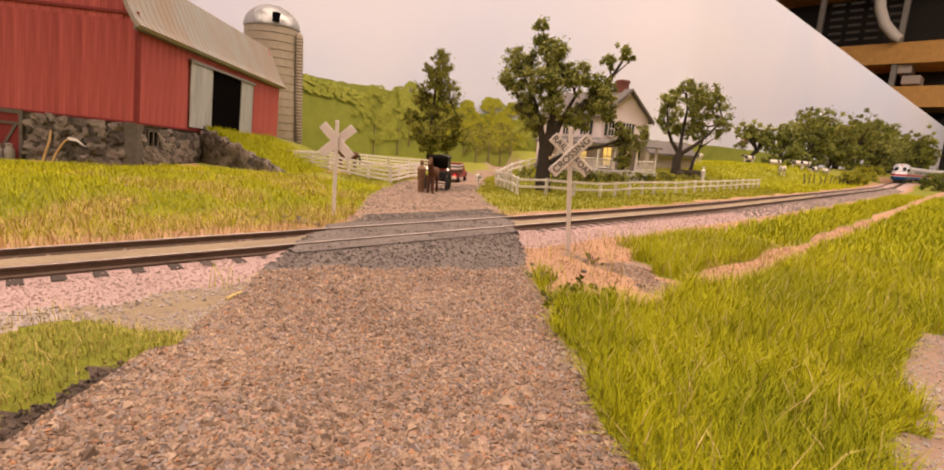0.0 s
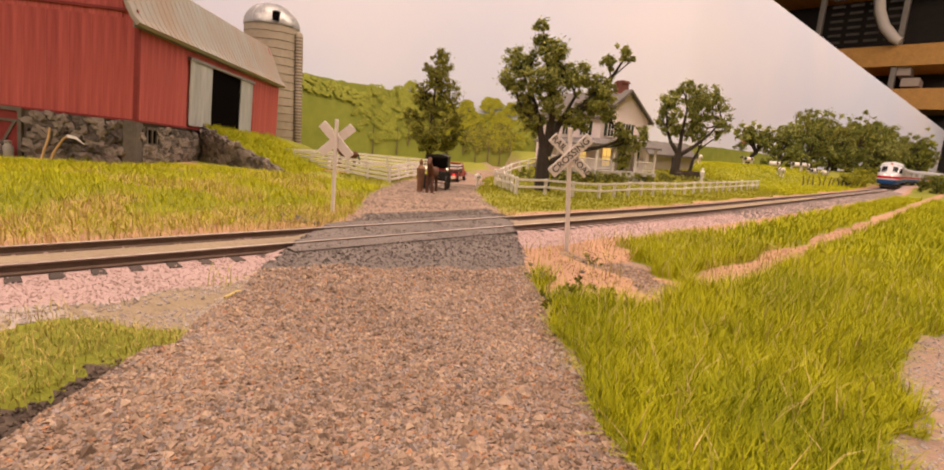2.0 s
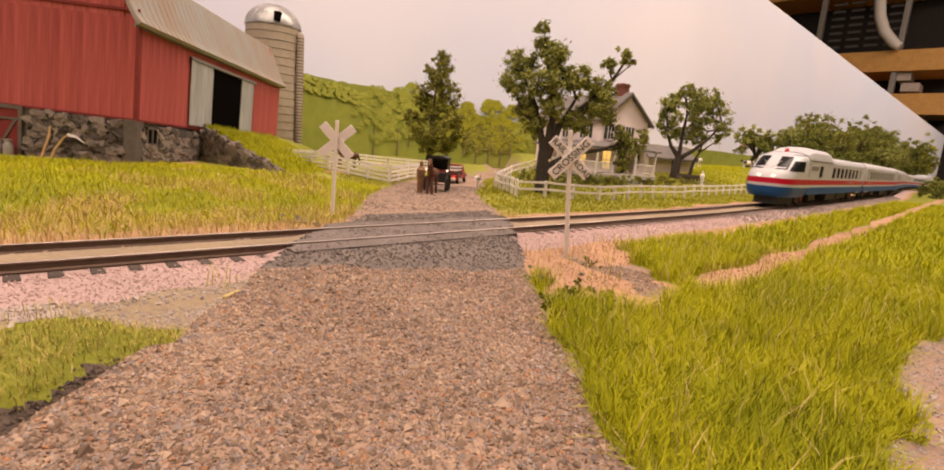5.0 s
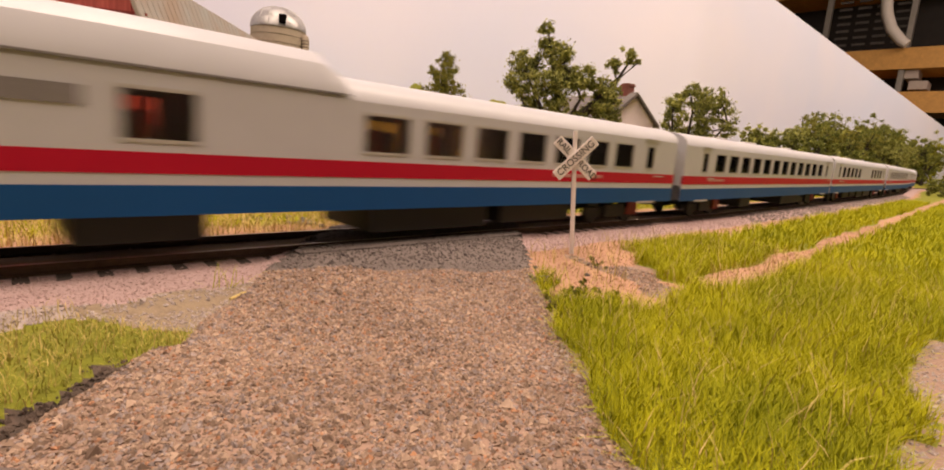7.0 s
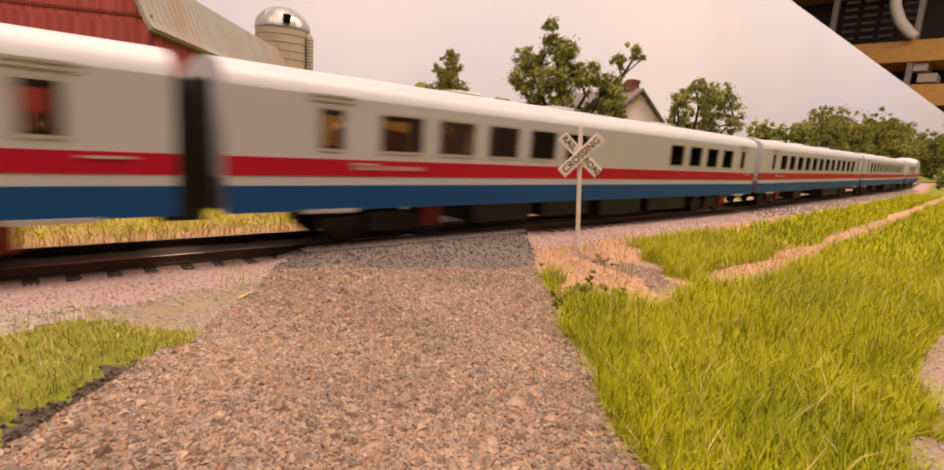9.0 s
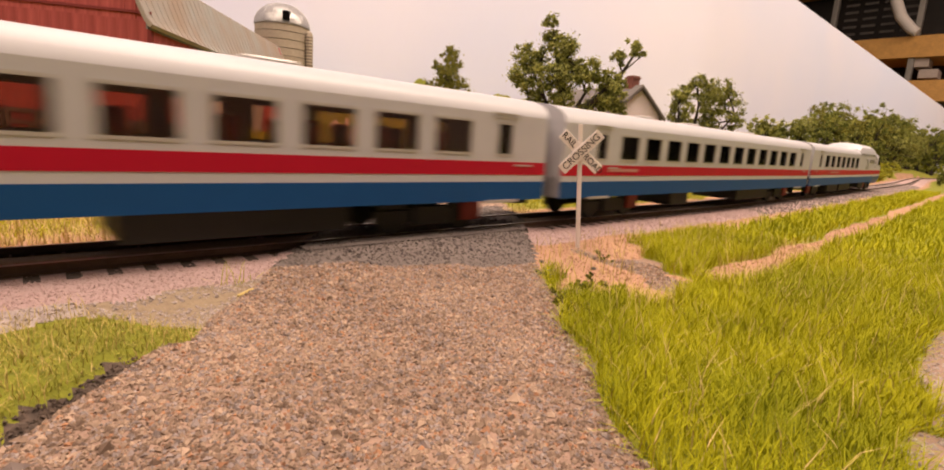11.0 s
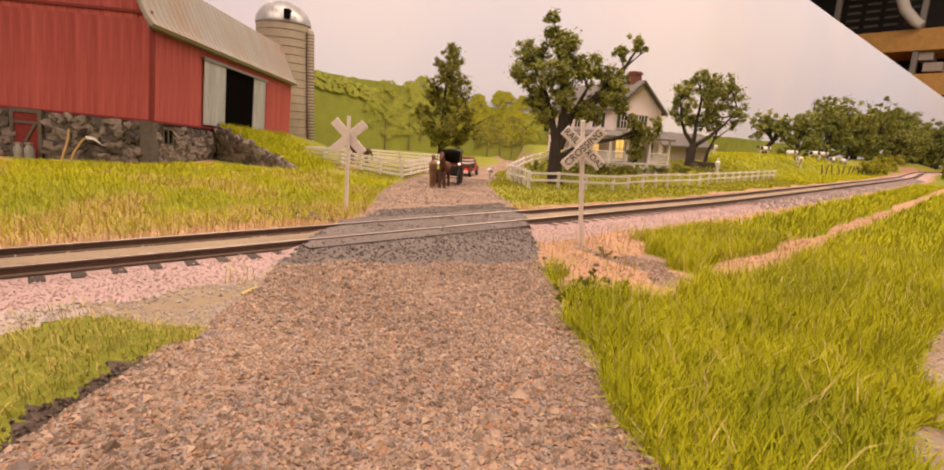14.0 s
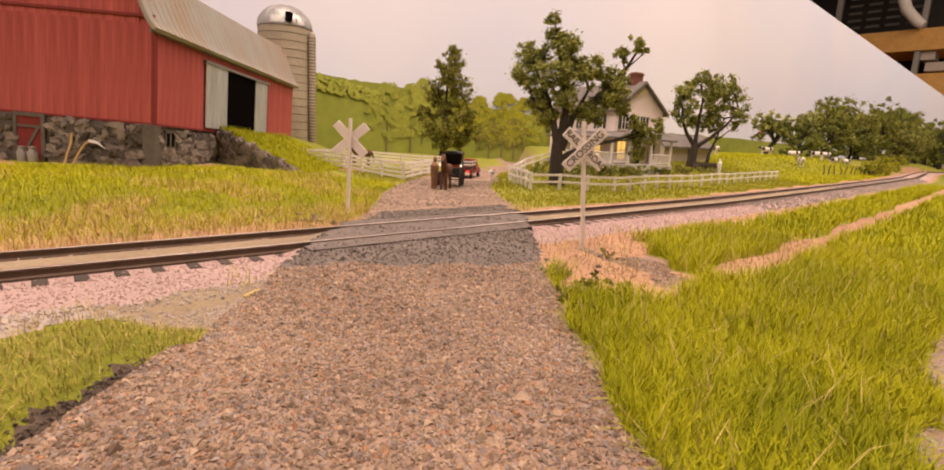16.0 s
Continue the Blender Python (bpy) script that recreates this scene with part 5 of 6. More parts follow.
# ---- backdrop and room ----
def build_backdrop():
    sh = Shape()
    a = []
    for s in steps([(-1300, 500, 50), (500, 1100, 20), (1100, 3450, 50)]):
        n = back_n(s)
        x, y = line_point(s, n)
        x2, y2 = line_point(s, n + 6)
        # top edge height follows one line of sight from the camera
        e = n * .823 + 32.6 + 1.6 * noise.noise(Vector((s * .02, 0, 0)))
        a.append([(x, y, -60), (x2, y2, -60), (x2, y2, e), (x, y, e)])
    sh.loft(a)
    back = tagged(part("backdrop", sh, M["sky"], smooth=True), "pale painted sky backdrop board behind the layout", "backdrop", kind="structure")
    rings = []
    for s in steps([(-500, 1100, 10), (1100, 1900, 25)]):
        n = back_n(s) - 3
        x, y = line_point(s, n)
        h = float(np.interp(s, [-500, 330, 420, 560, 640, 760, 900, 1100, 1263, 1563, 1900], [120, 126, 120, 116, 92, 80, 66, 66, 68, 66, 60])) + 5 * noise.noise(Vector((s * .02, 3, 0))) + 2.5 * noise.noise(Vector((s * .09, 5, 0)))
        x2, y2 = line_point(s, n + 2)
        rings.append([(x, y, -40), (x2, y2, -40), (x2, y2, h), (x, y, h)])
    part("painted_hill", Shape().loft(rings), M["hill_paint"], back, "soft green painted hill")
    # trees painted along the hill, as low relief
    pick = random.Random(21)
    wood = [(496, 4, 124, 38, "leaf_pale"), (536, 4, 126, 30, "leaf_pale"), (554, 30, 137, 24, "leaf_pale"), (590, 6, 118, 36, "leaf_pale"), (616, 10, 106, 24, "leaf_gold"), (641, 22, 113, 22, "leaf_gold"), (679, 12, 121, 32, "leaf_gold"), (712, 14, 116, 34, "leaf_gold"), (660, 8, 72, 24, "leaf_mid"), (697, 8, 78, 26, "leaf_mid"), (750, 10, 104, 38, "leaf_pale"), (800, 10, 92, 40, "leaf_pale")]
    wood += [(352 + 12 * k, 92 - 1.2 * k, 126 - 1.6 * k + pick.uniform(-3, 3), 11, "leaf_pale") for k in range(11)]
    for s, foot, h, w, mat in wood:
        cs, rs = [], []
        for k in range(70 if w > 15 else 24):
            q = pick.random() ** .8
            z = foot + (h - foot) * (.2 + .75 * q)
            half = w * (1 - .8 * max(0, (q - .4) / .6) ** 1.6) * min(1, .55 + q)
            u = s + pick.uniform(-1, 1) * half
            x, y = line_point(u, back_n(u) - 5)
            cs.append((x, y, z))
            rs.append(w * pick.uniform(.12, .22))
        v, f = leaf_cloud(cs, rs, 90, 1.7)
        # dabs of paint lie flat on the board, a little over one another
        a = v @ np.array((D_ACROSS.x, D_ACROSS.y, 0))
        lift = np.repeat(rng.uniform(0, 2.0, len(v) // 4), 4)
        want = np.array([back_n(q) for q in (v @ np.array((D_ALONG.x, D_ALONG.y, 0)))]) - 4.5 - lift
        v = v + (want - a)[:, None] * np.array((D_ACROSS.x, D_ACROSS.y, 0))
        ob = new("painted_tree", raw_mesh("painted_tree", v, f, M[mat]))
        ob.parent = back
        tagged(ob, "soft yellow-green painted tree")
        if w > 15:
            x, y = line_point(s, back_n(s) - 5)
            part("painted_trunk", Shape().tube([(x, y, foot - 8), (x, y, foot + (h - foot) * .4)], [1.8, 1.0], 6), M["bark_pale"], back)
    s = 1350
    x, y = line_point(s, back_n(s) - 6)
    bn = part("painted_barn", Shape().prism([(-13, 0), (13, 0), (13, 11), (0, 18), (-13, 11)], 0, 1.5, "y"), M["barn_red"], back, "tiny red barn painted on the hill")
    bn.matrix_basis = at(x, y, 76, 42.7)
    part("painted_door", Shape().box(-3.5, -.6, 0, 3.5, -.1, 8), M["white"], bn)
    return back


build_backdrop()


def build_room():
    def wall(name, x0, y0, z0, x1, y1, z1, mat="room_wall", label="plain room wall", cat="wall"):
        ob = part(name, Shape().box(x0, y0, z0, x1, y1, z1), M[mat])
        ob.matrix_basis = pose(0, 0, 0, 0, 0, 42.7)
        return tagged(ob, label, cat, kind="structure")
    wall("floor", -3000, -2600, -1160, 5000, 3200, -1100, "room_dark", "dark room floor", "floor")
    wall("ceiling", -3000, -2600, 1700, 5000, 3200, 1760, "room_wall", "plain room ceiling", "ceiling")
    wall("wall_south", -3000, -2660, -1100, 5000, -2600, 1700)
    wall("wall_north", -3000, 3200, -1100, 5000, 3260, 1700, "room_dark", "dark far room wall")
    wall("wall_west", -3060, -2600, -1100, -3000, 3200, 1700)
    wall("wall_east", 5000, -2600, -1100, 5060, 3200, 1700, "room_dark", "dark far room wall")


build_room()


# ---- lane, yard and pasture: small things ----
def figure_on(name, x, y, z, label, mat, height=20):
    """A plain standing figurine."""
    sh = Shape().lathe([(1.9, -.5), (2.2, height * .3), (2.6, height * .55), (2.9, height * .72), (1.5, height * .8), (.9, height * .83), (1.35, height * .9), (1.2, height * .96), (.4, height)], sides=10)
    ob = part(name, sh, M[mat], smooth=True)
    ob.matrix_basis = at(x, y, z)
    return tagged(ob, label, "figurine")


def four_legs(shape_mat, ob, length, wide, top, r, label="leg"):
    for x in (-length, length):
        for y in (-wide, wide):
            part(label, Shape().tube([(x, y, top), (x + .3, y, top * .5), (x, y, -.4)], [r * 1.3, r, r * 1.1], 6), M[shape_mat], ob)


def horse(x, y, z, turn, label, mat="horse", k=1.0):
    ob = thing("horse", x, y, z, turn, label, "horse")
    h = 14.0 * k
    body = Shape().loft([[(px, math.cos(a) * w, pz + math.sin(a) * t) for a in np.linspace(0, math.tau, 11)[:-1]] for px, w, t, pz in ((-11 * k, 1.2, 1.6, h), (-9 * k, 3.0 * k, 3.4 * k, h), (-3 * k, 3.2 * k, 3.6 * k, h - .4), (4 * k, 3.1 * k, 3.5 * k, h), (8 * k, 2.2 * k, 3.0 * k, h + 1.2), (10 * k, 1.6 * k, 2.4 * k, h + 3.5))])
    part("body", body, M[mat], ob, smooth=True)
    part("neck", Shape().tube([(8 * k, 0, h + 1.5), (11 * k, 0, h + 6), (12 * k, 0, h + 8)], [2.5 * k, 1.7 * k, 1.4 * k], 8), M[mat], ob, smooth=True)
    part("head", Shape().tube([(11.5 * k, 0, h + 8.4), (14.5 * k, 0, h + 6.6), (16.4 * k, 0, h + 5)], [1.6 * k, 1.3 * k, .8 * k], 8), M[mat], ob, smooth=True)
    part("tail", Shape().tube([(-11 * k, 0, h + 1), (-12.6 * k, 0, h - 4), (-12.4 * k, 0, h - 9)], [.6, .9, .3], 6), M["buggy"], ob)
    part("mane", Shape().box(7 * k, -.4, h + 3, 11 * k, .4, h + 9.4), M["buggy"], ob)
    four_legs(mat, ob, 7.5 * k, 1.7 * k, h - 2, .9 * k)
    return ob


def spoked_wheel(parent, x, y, r, mat, spokes=10):
    w = part("wheel", Shape().tube([(x + r * math.cos(a), y, r + r * math.sin(a)) for a in np.linspace(0, math.tau, 21)], [.45] * 21, 5, cap=False), M[mat], parent, "spoked wheel")
    for k in range(spokes):
        a = k * math.tau / spokes
        part("spoke", Shape().tube([(x, y, r), (x + r * math.cos(a), y, r + r * math.sin(a))], [.25, .22], 4), M[mat], w)
    part("hub", Shape().ball((x, y, r), .9), M[mat], w)


def buggy(x, y, z, turn):
    ob = thing("horse_buggy", x, y, z, turn, "black covered horse-drawn buggy with lit lamps on the lane", "buggy")
    part("body", Shape().box(-9, -6.5, 7, 6, 6.5, 13, c=.4), M["buggy"], ob, "black buggy box")
    part("hood", Shape().box(-9.4, -7, 13, -8.6, 7, 23).box(-9.2, -7, 13, 3, -6.4, 23).box(-9.2, 6.4, 13, 3, 7, 23), M["buggy"], ob, "black side curtains")
    part("roof", Shape().loft([[(-10.5, yy, 23 + 1.6 * (1 - (yy / 8) ** 2)) for yy in (-7.6, -4, 0, 4, 7.6)] + [(-10.5, 7.6, 22.4), (-10.5, -7.6, 22.4)], [(5.5, yy, 23 + 1.6 * (1 - (yy / 8) ** 2)) for yy in (-7.6, -4, 0, 4, 7.6)] + [(5.5, 7.6, 22.4), (5.5, -7.6, 22.4)]]), M["buggy"], ob, "curved black roof")
    part("seat", Shape().box(-6, -5.5, 13, -1, 5.5, 14.6), M["seat"], ob)
    part("axle", Shape().tube([(-6, -8, 6), (-6, 8, 6)], [.4, .4], 5).tube([(7, -8, 5), (7, 8, 5)], [.4, .4], 5), M["buggy"], ob)
    part("shaft", Shape().tube([(6, -3.4, 8), (26, -3, 11)], [.35, .3], 5).tube([(6, 3.4, 8), (26, 3, 11)], [.35, .3], 5), M["buggy"], ob)
    for yy in (-7.4, 7.4):
        spoked_wheel(ob, -6, yy, 6, "buggy")
        spoked_wheel(ob, 7, yy, 5, "buggy")
        part("lamp", Shape().ball((5.8, yy * .98, 14.6), .8), M["headlight"], ob, "small glowing lamp")
    return ob


LANE_Z = land(-22, 350)
buggy(-20, 364, LANE_Z, -96)
horse(-22, 338, LANE_Z, -97, "dark brown harness horse before the buggy", "horse", .95)
figure_on("figurine", -29.5, 336, LANE_Z, "standing figurine in brown clothes beside the horse", "figure_tan", 21)


def truck(x, y, z, turn):
    ob = thing("pickup_truck", x, y, z, turn, "old red stake-bed pickup truck with glowing tail lamps", "truck")
    part("bed", Shape().box(-22, -9, 6.5, 0, 9, 8.2, c=.3), M["truck"], ob, "red flat bed")
    part("cab", Shape().loft([[(0, -8.5, 5), (16, -8.5, 5), (16, 8.5, 5), (0, 8.5, 5)], [(0, -8.5, 12), (15.6, -8.5, 11.5), (15.6, 8.5, 11.5), (0, 8.5, 12)], [(1, -7.4, 18), (10, -7.4, 18), (10, 7.4, 18), (1, 7.4, 18)]]), M["truck"], ob, "red rounded cab")
    part("bonnet", Shape().loft([[(15, -6, 5), (15, 6, 5), (15, 6, 12), (15, -6, 12)], [(27, -4.4, 5), (27, 4.4, 5), (27, 4.4, 11), (27, -4.4, 11)]]), M["truck"], ob)
    part("rear_window", Shape().box(.2, -4.5, 13, .8, 4.5, 16.8), M["house_glass"], ob)
    for xx in (-21.5, -14.5, -7.5, -.8):
        for yy in (-8.7, 8.7):
            part("stake", Shape().box(xx - .5, yy - .4, 8, xx + .5, yy + .4, 17), M["tie"], ob)
    for zz in (10.2, 12.8, 15.6):
        rail = Shape().box(-22, -9, zz, 0, -8.5, zz + 1.5).box(-22, 8.5, zz, 0, 9, zz + 1.5).box(-22.4, -9, zz, -21.9, 9, zz + 1.5)
        part("slat", rail, M["white" if zz > 12 else "tie"], ob, "weathered stake-side slat")
    for xx in (-15, 20):
        for yy in (-8, 8):
            wh = part("wheel", Shape().prism([(xx + 4.2 * math.cos(k * math.tau / 16), 4.2 + 4.2 * math.sin(k * math.tau / 16)) for k in range(16)], yy - 1.2, yy + 1.2, "y"), M["under"], ob, "black tyre")
            part("hub_cap", Shape().prism([(xx + 2 * math.cos(k * math.tau / 12), 4.2 + 2 * math.sin(k * math.tau / 12)) for k in range(12)], yy - 1.4, yy + 1.4, "y"), M["trim_grey"], wh)
            part("mudguard", Shape().tube([(xx + 5 * math.cos(a), yy, 4.2 + 5 * math.sin(a)) for a in np.linspace(0, math.pi, 8)], [1.2] * 8, 6), M["truck"], ob)
    for yy in (-5.5, 5.5):
        part("tail_lamp", Shape().ball((-22.6, yy, 7.2), 1.1), M["tail_lamp"], ob, "glowing red tail lamp")
    part("load", Shape().box(-20, -7, 8.2, -3, 7, 12.5, c=.8), M["brick"], ob, "dark load on the bed")
    return ob


truck(-13, 512, land(-13, 512), 80)


def mailbox(x, y):
    ob = thing("mailbox", x, y, land(x, y), 15, "white rural mailbox on a post beside the lane", "mailbox")
    part("post", Shape().box(-.7, -.7, -2, .7, .7, 7.5, c=.1), M["white"], ob)
    part("box", Shape().prism([(-1.8, 7.4), (1.8, 7.4), (1.8, 9.6), (1.2, 10.6), (0, 11), (-1.2, 10.6), (-1.8, 9.6)], -3, 3, "y"), M["white"], ob, "white rounded letter box")
    part("flag", Shape().box(1.9, -.5, 9, 2.2, .3, 12), M["red_part"], ob)
    part("lettering", Shape().box(-1.3, -3.1, 8.4, 1.3, -3.0, 9.2), M["ink"], ob)


mailbox(9, 390)
horse(-108, 468, land(-108, 468), 172, "red-brown horse standing in the corral", "horse", .9)


def scythe(x, y, z, turn, lean, blade):
    ob = thing("scythe" if blade else "pole", x, y, z, turn, "scythe with pale wooden snath leaning on the barn" if blade else "bent pale wooden pole leaning on the barn", "tool")
    ob.matrix_basis = at(x, y, z, turn, -16, lean)
    part("handle", Shape().tube([(0, 0, -1), (1.0, 0, 8), (2.6, 0, 17), (2.4, 0, 24)] if not blade else [(0, 0, -1), (2.5, 0, 9), (6.5, 0, 17), (9, 0, 19)], [.75, .75, .7, .6], 7), M["wood_tool"], ob, "pale bent wooden handle", smooth=True)
    if blade:
        part("blade", Shape().loft([[(8, 0, 18.4), (8, .3, 18.4), (8.4, .3, 20.4), (8.4, 0, 20.4)], [(14, 0, 17.8), (14, .3, 17.8), (14, .3, 19.4), (14, 0, 19.4)], [(20, 0, 14.6), (20, .2, 14.6), (20, .2, 15), (20, 0, 15)]]), M["white"], ob, "pale curved blade")


scythe(-268, 327, 0, 0, 0, False)
scythe(-262, 326, 0, 0, 0, True)
for x in (-295, -288):
    can = thing("milk_can", x, 328, land(x, 328), 0, "dull tin milk can beside the cellar door", "milk can", "milk cans by the barn")
    part("body", Shape().lathe([(2.6, -.5), (2.7, 6), (1.7, 8), (1.6, 9)], sides=14), M["milk_can"], can, smooth=True)
    part("lid", Shape().lathe([(2.1, 8.9), (2.1, 9.6), (.6, 10)], sides=14), M["milk_can"], can)


def cow(x, y, turn, lying, k=1.0):
    ob = thing("cow", x, y, land(x, y) - (5 if lying else 0), turn, "black and white dairy cow " + ("lying" if lying else "standing") + " in the pasture", "cow", "cows in the pasture")
    h = 11.5 * k
    part("body", Shape().loft([[(px, math.cos(a) * w, pz + math.sin(a) * t) for a in np.linspace(0, math.tau, 11)[:-1]] for px, w, t, pz in ((-12 * k, 1.5, 2, h + .5), (-10 * k, 3.6, 4.2, h), (0, 4.2, 4.8, h - .5), (8 * k, 3.4, 4.2, h), (11 * k, 2, 2.6, h + 1))]), M["cow_white"], ob, "white hide", smooth=True)
    for px, s in ((-6, 1), (3, -1), (7, 1)):
        part("patch", Shape().ball((px * k, s * 1.6, h + .6), 3.4, squash=(1.1, .9, 1.05)), M["buggy"], ob, "black hide patch")
    part("head", Shape().tube([(10 * k, 0, h + 1.5), (14 * k, 0, h + 4), (17.5 * k, 0, h + 2)], [2, 1.7, 1.0], 8), M["buggy"], ob, "black head", smooth=True)
    four_legs("cow_white", ob, 8 * k, 2.2, h - 3, .9)
    part("tail", Shape().tube([(-12 * k, 0, h + 1), (-13 * k, 0, h - 6)], [.4, .3], 5), M["buggy"], ob)


for x, y, t, l in ((520, 850, 75, False), (578, 968, 10, True), (640, 1000, 170, False), (676, 1030, 15, False), (690, 1022, 200, True), (560, 1030, 185, False), (740, 1060, 30, True), (400, 900, 100, False), (352, 820, 20, False), (420, 960, 160, True)):
    cow(x, y, t, l)

# short leaning posts along the pasture edge
for k in range(13):
    x, y = line_point(960 + k * 26, 238 - k * 1.5)
    st = tagged(part("fence_post", Shape().tube([(0, 0, -4), (random.uniform(-2, 2), 0, 7), (random.uniform(-4, 4), 0, 16)], [.9, .8, .7], 6), M["tie"]), "short leaning dark pasture fence post", "fence post", "pasture fence posts")
    st.matrix_basis = at(x, y, land(x, y))


def wagon():
    x, y = 276, 640
    ob = thing("farm_wagon", x, y, land(x, y), 10, "old wooden farm wagon with spoked wheels by the shed", "wagon")
    part("bed", Shape().box(-12, -6, 6, 12, 6, 8, c=.3).box(-12, -6.4, 8, 12, -5.8, 11).box(-12, 5.8, 8, 12, 6.4, 11), M["tie"], ob, "weathered plank bed")
    for xx in (-8, 8):
        for yy in (-7, 7):
            spoked_wheel(ob, xx, yy, 4.6, "tie", 8)
    part("drawbar", Shape().tube([(12, 0, 6), (28, 0, 1)], [.5, .4], 5), M["tie"], ob)


wagon()
figure_on("figurine", 292, 636, land(292, 636), "standing figurine in pale clothes by the wagon", "white", 18)

# shrubs along the house and the lane
for k, (x, y, h) in enumerate(((96, 470, 12), (110, 478, 11), (122, 488, 12), (136, 500, 10), (84, 455, 13), (152, 520, 10), (168, 528, 11), (190, 545, 10), (70, 440, 12), (230, 590, 10), (58, 470, 12))):
    tree("shrub", x, y, land(x, y) - 1, h, 11, .5, .2, 26, "leaf_mid" if k % 2 else "leaf", "low leafy shrub by the farmhouse", 500 + k, per=45, leaf_size=1.0, limbs=4, low=.05)

# loose bits by the lane
def rock(x, y, r, label, seed):
    q = random.Random(seed)
    sh = Shape().ball((0, 0, r * .3), r, 6, 9, (1.3, .9, .55))
    sh.v = [(a * q.uniform(.8, 1.2), b * q.uniform(.8, 1.2), c * q.uniform(.8, 1.2)) for a, b, c in sh.v]
    ob = part("rock", sh, M["quoin"])
    ob.matrix_basis = at(x, y, land(x, y), q.uniform(0, 360))
    return tagged(ob, label, "rock", "rocks by the track")


rock(21, 127, 2.3, "dark grey rock beside the lane", 1)
for k in range(16):
    rock(-68 + random.uniform(-14, 22), 186 + random.uniform(-10, 10), random.uniform(.8, 2.0), "small dark rock beside the crossing", 10 + k)
for k in range(9):
    rock(24 + random.uniform(-8, 14), 115 + random.uniform(-10, 26), random.uniform(.4, .9), "small dark stone on bare earth", 40 + k)
tagged(part("stick", Shape().tube([(-44, 94, .5), (-42.6, 97, 1.0), (-41, 100, .5)], [.3, .3, .2], 6), M["straw"]), "thin pale dry stick lying beside the lane", "stick")
for k, (x, y) in enumerate(((25, 111), (20, 105), (29, 117), (33, 112), (22, 99), (40, 150))):
    tree("weed", x, y, land(x, y) - .3, 3.4, 3.2, .12, .2, 9, "leaf_mid", "small leafy weed on bare earth", 600 + k, per=16, leaf_size=.6, limbs=4, low=.05)


# ---- room beyond the backdrop ----
def room_part(name, x0, y0, z0, x1, y1, z1, mat, label, category, c=2.0):
    ob = part(name, Shape().box(x0, y0, z0, x1, y1, z1, c=c), M[mat])
    ob.matrix_basis = pose(0, 0, 0, 0, 0, 42.7)
    return tagged(ob, label, category)


def build_shelving():
    unit = tagged(new("storage_shelf"), "tall dark storage shelving with orange wood planks behind the backdrop", "shelving")
    unit.matrix_basis = pose(0, 0, 0, 0, 0, 42.7)
    S, K = 4120.0, 4120 / 3600

    def up(z):
        return (z - 32.6) * K + 32.6
    for z in (620, 392, 1060):
        box_part("plank", (S, 330 * K, up(z), S + 380, 1700, up(z) + 125), "plank", unit, "orange-brown wooden shelf plank", c=4)
    for n in (560, 950, 1330):
        box_part("upright", (S + 20, n * K, -1100, S + 62, n * K + 30, 1640), "shelf_metal", unit, "grey metal upright", c=2)
    box_part("back_panel", (S + 384, 300 * K, -1100, S + 396, 1720, 1640), "room_dark", unit, "dark back panel")
    for n in (600, 690, 780, 870):
        for z in range(740, 1040, 40):
            box_part("slat", (S + 120, n * K, up(z), S + 130, n * K + 72, up(z) + 14), "room_slat", unit)
    part("white_tube", Shape().tube([(S - 60, 700 * K, up(1060)), (S - 60, 672 * K, up(900)), (S - 60, 640 * K, up(820)), (S - 60, 585 * K, up(752)), (S - 60, 560 * K, up(735))], [30, 30, 30, 28, 24], 12), M["white"], unit, "bent white plastic tube", smooth=True)
    for n, z, w in ((455, 517, 80), (500, 575, 60)):
        box_part("carton", (S + 40, n * K, up(z), S + 200, (n + w) * K, up(z) + 50), "shed", unit, "pale carton", c=3)


build_shelving()

# ---- ground cover ----
chips("lane_gravel", scatter(62000, -10, 140, 20, 125, ("road",)), 0.6, M["chip"], "loose brown gravel of the lane", "gravel")
chips("lane_grit", scatter(26000, -10, 140, 20, 125, ("road",)), 0.55, M["lilac_chip"], "loose grey-lilac grit strewn over the lane", "gravel")
chips("lane_crumbs", scatter(11000, -10, 140, 20, 125, ("road",)), 0.5, M["rust_chip"], "loose rust-coloured crumbs of the lane", "gravel")
chips("yard_gravel", scatter(26000, 90, 340, 150, 340, ("road",)), 0.55, M["yard_chip"], "loose brown gravel of the yard", "gravel")
chips("corner_gravel", scatter(12000, 60, 190, -40, 50, ("road",)), 0.6, M["grey_grit"], "loose gravel beside the grass", "gravel")
chips("crossing_grit", scatter(22000, 40, 190, 85, 190, ("asphalt",)), 0.6, M["asphalt_chip"], "dark grit on the crossing ramps", "gravel")
chips("ballast_stones", scatter(75000, -80, 330, 75, 170, ("ballast",)), 0.42, M["ballast_chip"], "pinkish crushed ballast stones", "ballast")
chips("ditch_grit", scatter(20000, -80, 60, 70, 125, ("grit", "mud")), 0.5, M["grey_grit"], "grey grit below the ballast", "gravel")
chips("far_ballast", scatter(32000, 330, 1100, 85, 210, ("ballast",)), 1.2, M["lilac_chip"], "grey-pink crushed ballast stones", "ballast")
chips("bare_earth_crumbs", scatter(26000, 60, 420, 0, 175, ("soil",)), 0.6, M["soil"], "crumbs of bare peach-brown earth", "soil")

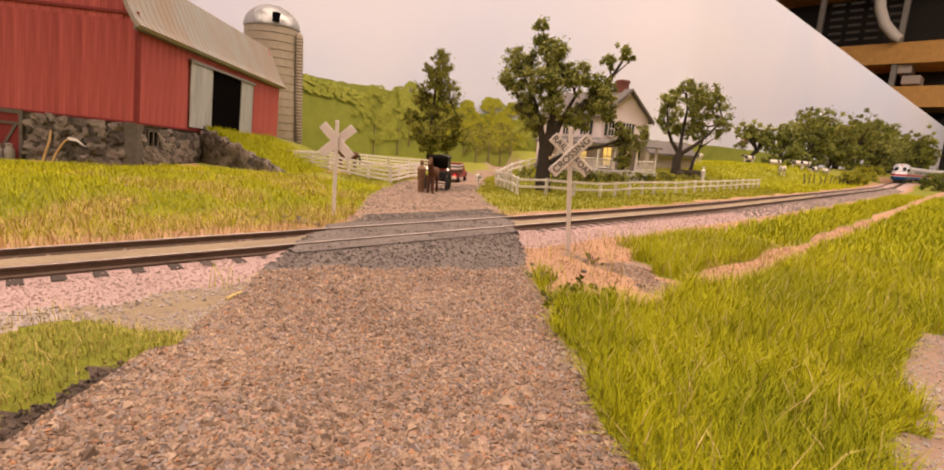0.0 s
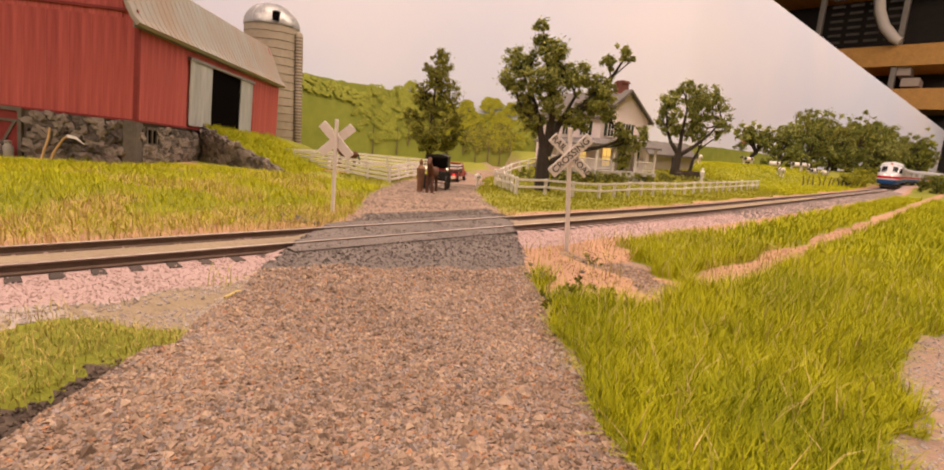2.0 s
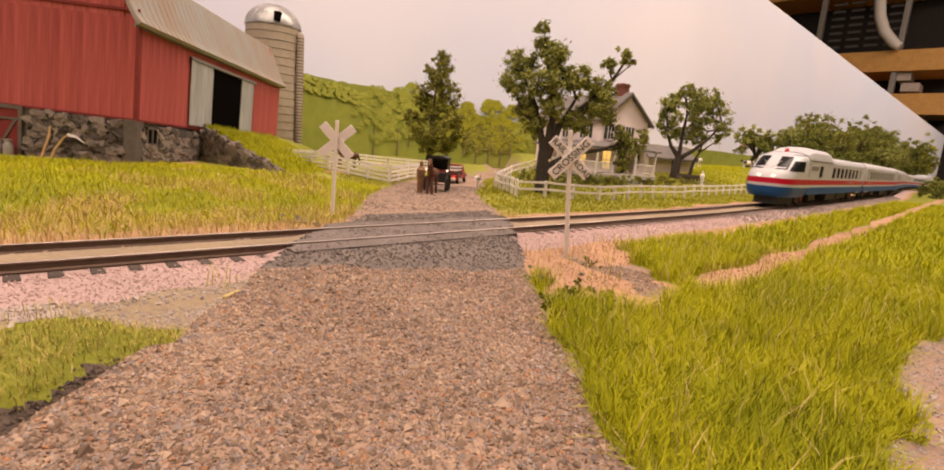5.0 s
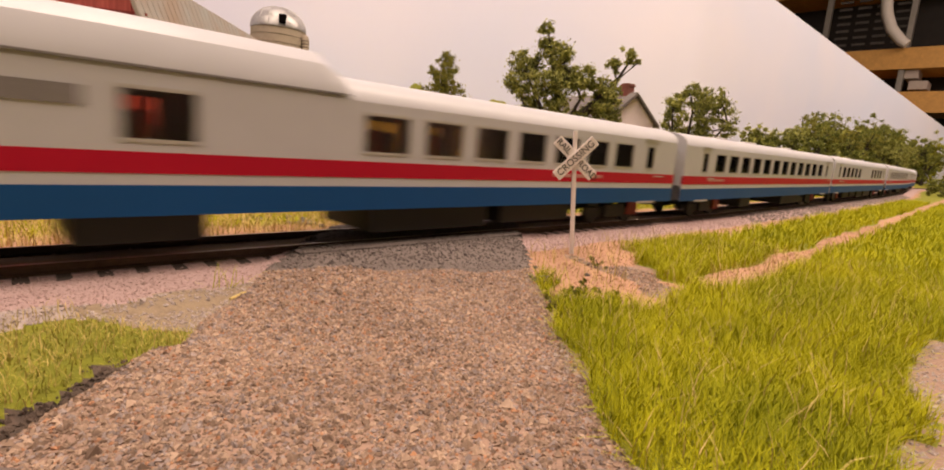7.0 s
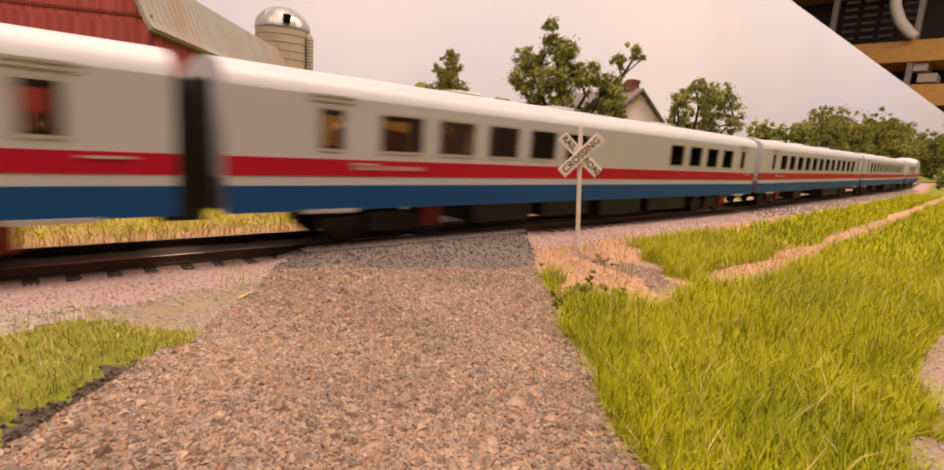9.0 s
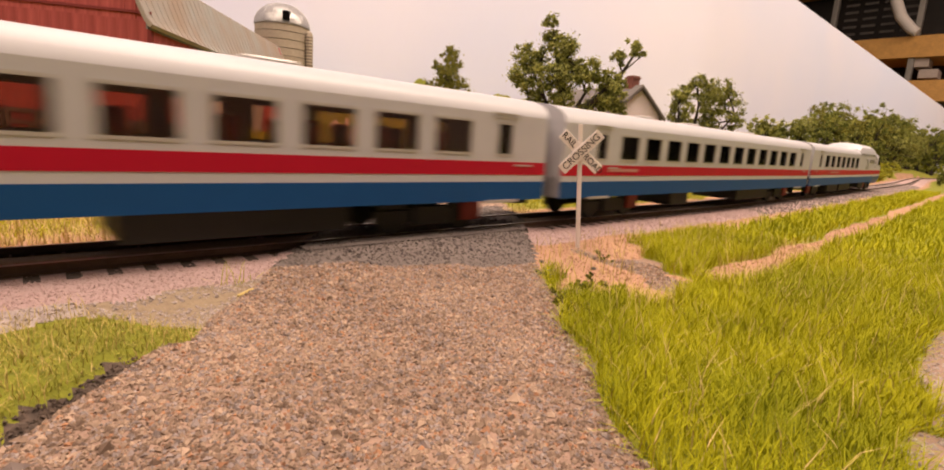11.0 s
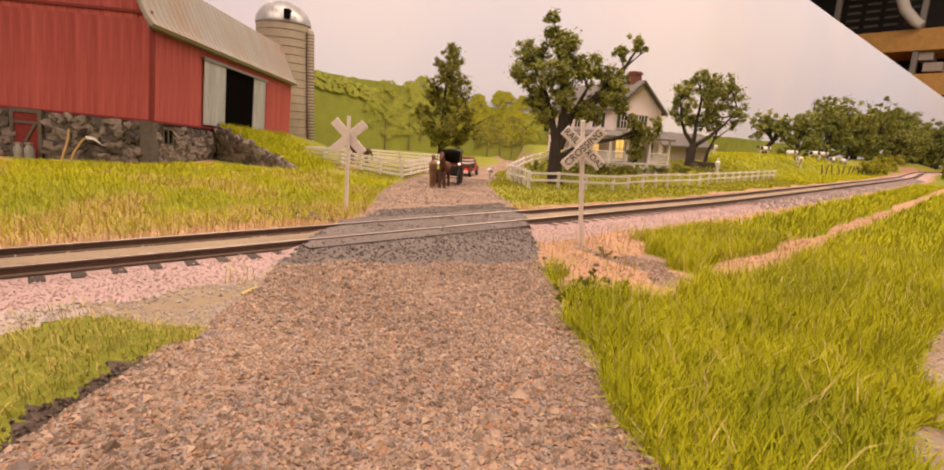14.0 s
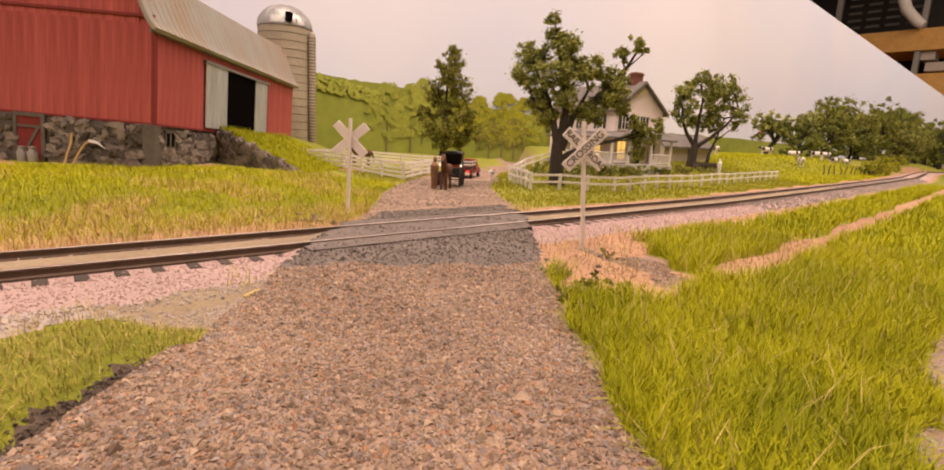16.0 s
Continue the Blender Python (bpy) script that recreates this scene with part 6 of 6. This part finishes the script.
dark = scatter(16000, -30, 30, 40, 95, ("ditch_bed",))
chips("ditch_crumbs", dark + rng.normal(0, 1.1, dark.shape) * np.array((1, 1, 0)), 0.6, M["ditch_bed"], "dark crumbs along the ditch", "soil")
blades("verge_grass", scatter(210000, 30, 230, -60, 110, ("grass",)), 4.3, 0.15, M["grass"], "dense bright green static grass", lean=0.95)
blades("verge_straw", scatter(3500, 40, 230, -25, 110, ("grass", "soil")), 5.5, 0.2, M["straw"], "dry straw-coloured blades in the grass")
blades("far_verge_grass", scatter(42000, 230, 900, -40, 125, ("grass",)), 5.0, 0.5, M["grass"], "dense bright green static grass")
blades("ditch_grass", scatter(42000, -90, 40, 20, 98, ("grass",)), 1.5, 0.14, M["ditch_grass"], "flattened yellow-green grass on the ditch bank", lean=1.25)
blades("ditch_straw", scatter(9000, -60, 45, 40, 104, ("grass", "grit")), 2.3, 0.13, M["straw"], "dry stalks beside the ballast", lean=1.2)
blades("field_grass", scatter(60000, -60, 190, 160, 410, ("grass", "straw")), 3.0, 0.26, M["field"], "yellow-green field grass before the barn", lean=0.9)
blades("field_straw", scatter(42000, -60, 190, 158, 330, ("straw", "soil")), 4.4, 0.22, M["straw"], "dry straw-coloured grass before the barn", lean=1.25)
blades("yard_grass", scatter(60000, 190, 760, 165, 420, ("meadow",)), 1.7, 0.5, M["lawn"], "mown grass of the farmyard and pasture")
blades("pasture_grass", scatter(30000, 700, 1300, 180, 420, ("meadow",)), 2.5, 1.0, M["field"], "bright pasture grass")


def ramp_places(count):
    """Places on the earth ramp beside the barn."""
    out = []
    for u, w in zip(rng.uniform(0, 1, count), rng.uniform(0, 1, count)):
        ax, ay, az = -2 + 108 * u, 88 - 72 * u, 33 - 34.5 * u
        bx, by, bz = -2 + 122 * u, 235 - 145 * u, 27 - 28 * u
        k = w ** 1.6
        out.append((BARN_X + ax + (bx - ax) * k, BARN_Y + ay + (by - ay) * k, az + (bz - az) * k - 1.2))
    return np.array(out)


blades("ramp_grass", ramp_places(9000), 4.0, 0.4, M["field"], "yellow-green grass on the barn ramp")


# ---- what moves ----
NOSE_T = [0.0, 0.5, 1.0, 1.5, 2.0, 2.5, 3.0, 3.5, 4.0, 6.5, 7.0, 7.5, 8.0, 8.5, 9.0, 11.5, 12.0, 12.5, 13.0, 13.5, 14.0, 16.0]
NOSE_S = [1632, 1530, 1411, 1290, 1167.5, 1045, 922.5, 800, 676, 69.5, -69.3, -187.5, -327.2, -445, -583, -1203.5, -1340, -1455.7, -1593.6, -1709.3, -1846, -2350]


def nose_s(t):
    """Where the train's nose is along the track at t seconds."""
    return float(np.interp(t, NOSE_T, NOSE_S))


def car_pose(s_mid, base, flip=False):
    """A car with its bogies on the track; past the near end it goes straight on."""
    pts = []
    for s in (s_mid - base, s_mid + base):
        if s < -420:
            x, y, z, h = track_at(-420)
            pts.append(Vector((x + (s + 420) * math.cos(h), y + (s + 420) * math.sin(h), z)))
        else:
            x, y, z, h = track_at(s)
            pts.append(Vector((x, y, z)))
    front, back = (pts[1], pts[0]) if flip else (pts[0], pts[1])
    d = front - back
    mid = (front + back) / 2
    return at(mid.x, mid.y, mid.z, math.degrees(math.atan2(d.y, d.x)), 0, -math.degrees(math.atan2(d.z, d.xy.length)))


def motions():
    pitch = 304.0
    offsets = [152.0, 313.0 + CAR_LEN / 2]
    for k in range(3):
        offsets.append(offsets[-1] + pitch)
    offsets.append(offsets[-1] + CAR_LEN / 2 + 9.0 + 152.0)
    cars = [LEAD, *CARS, REAR]
    for car, off in zip(cars, offsets):
        rows = [(t / 4, car_pose(nose_s(t / 4) + off, 104, car is REAR)) for t in range(65)]
        walk(car, rows)


motions()
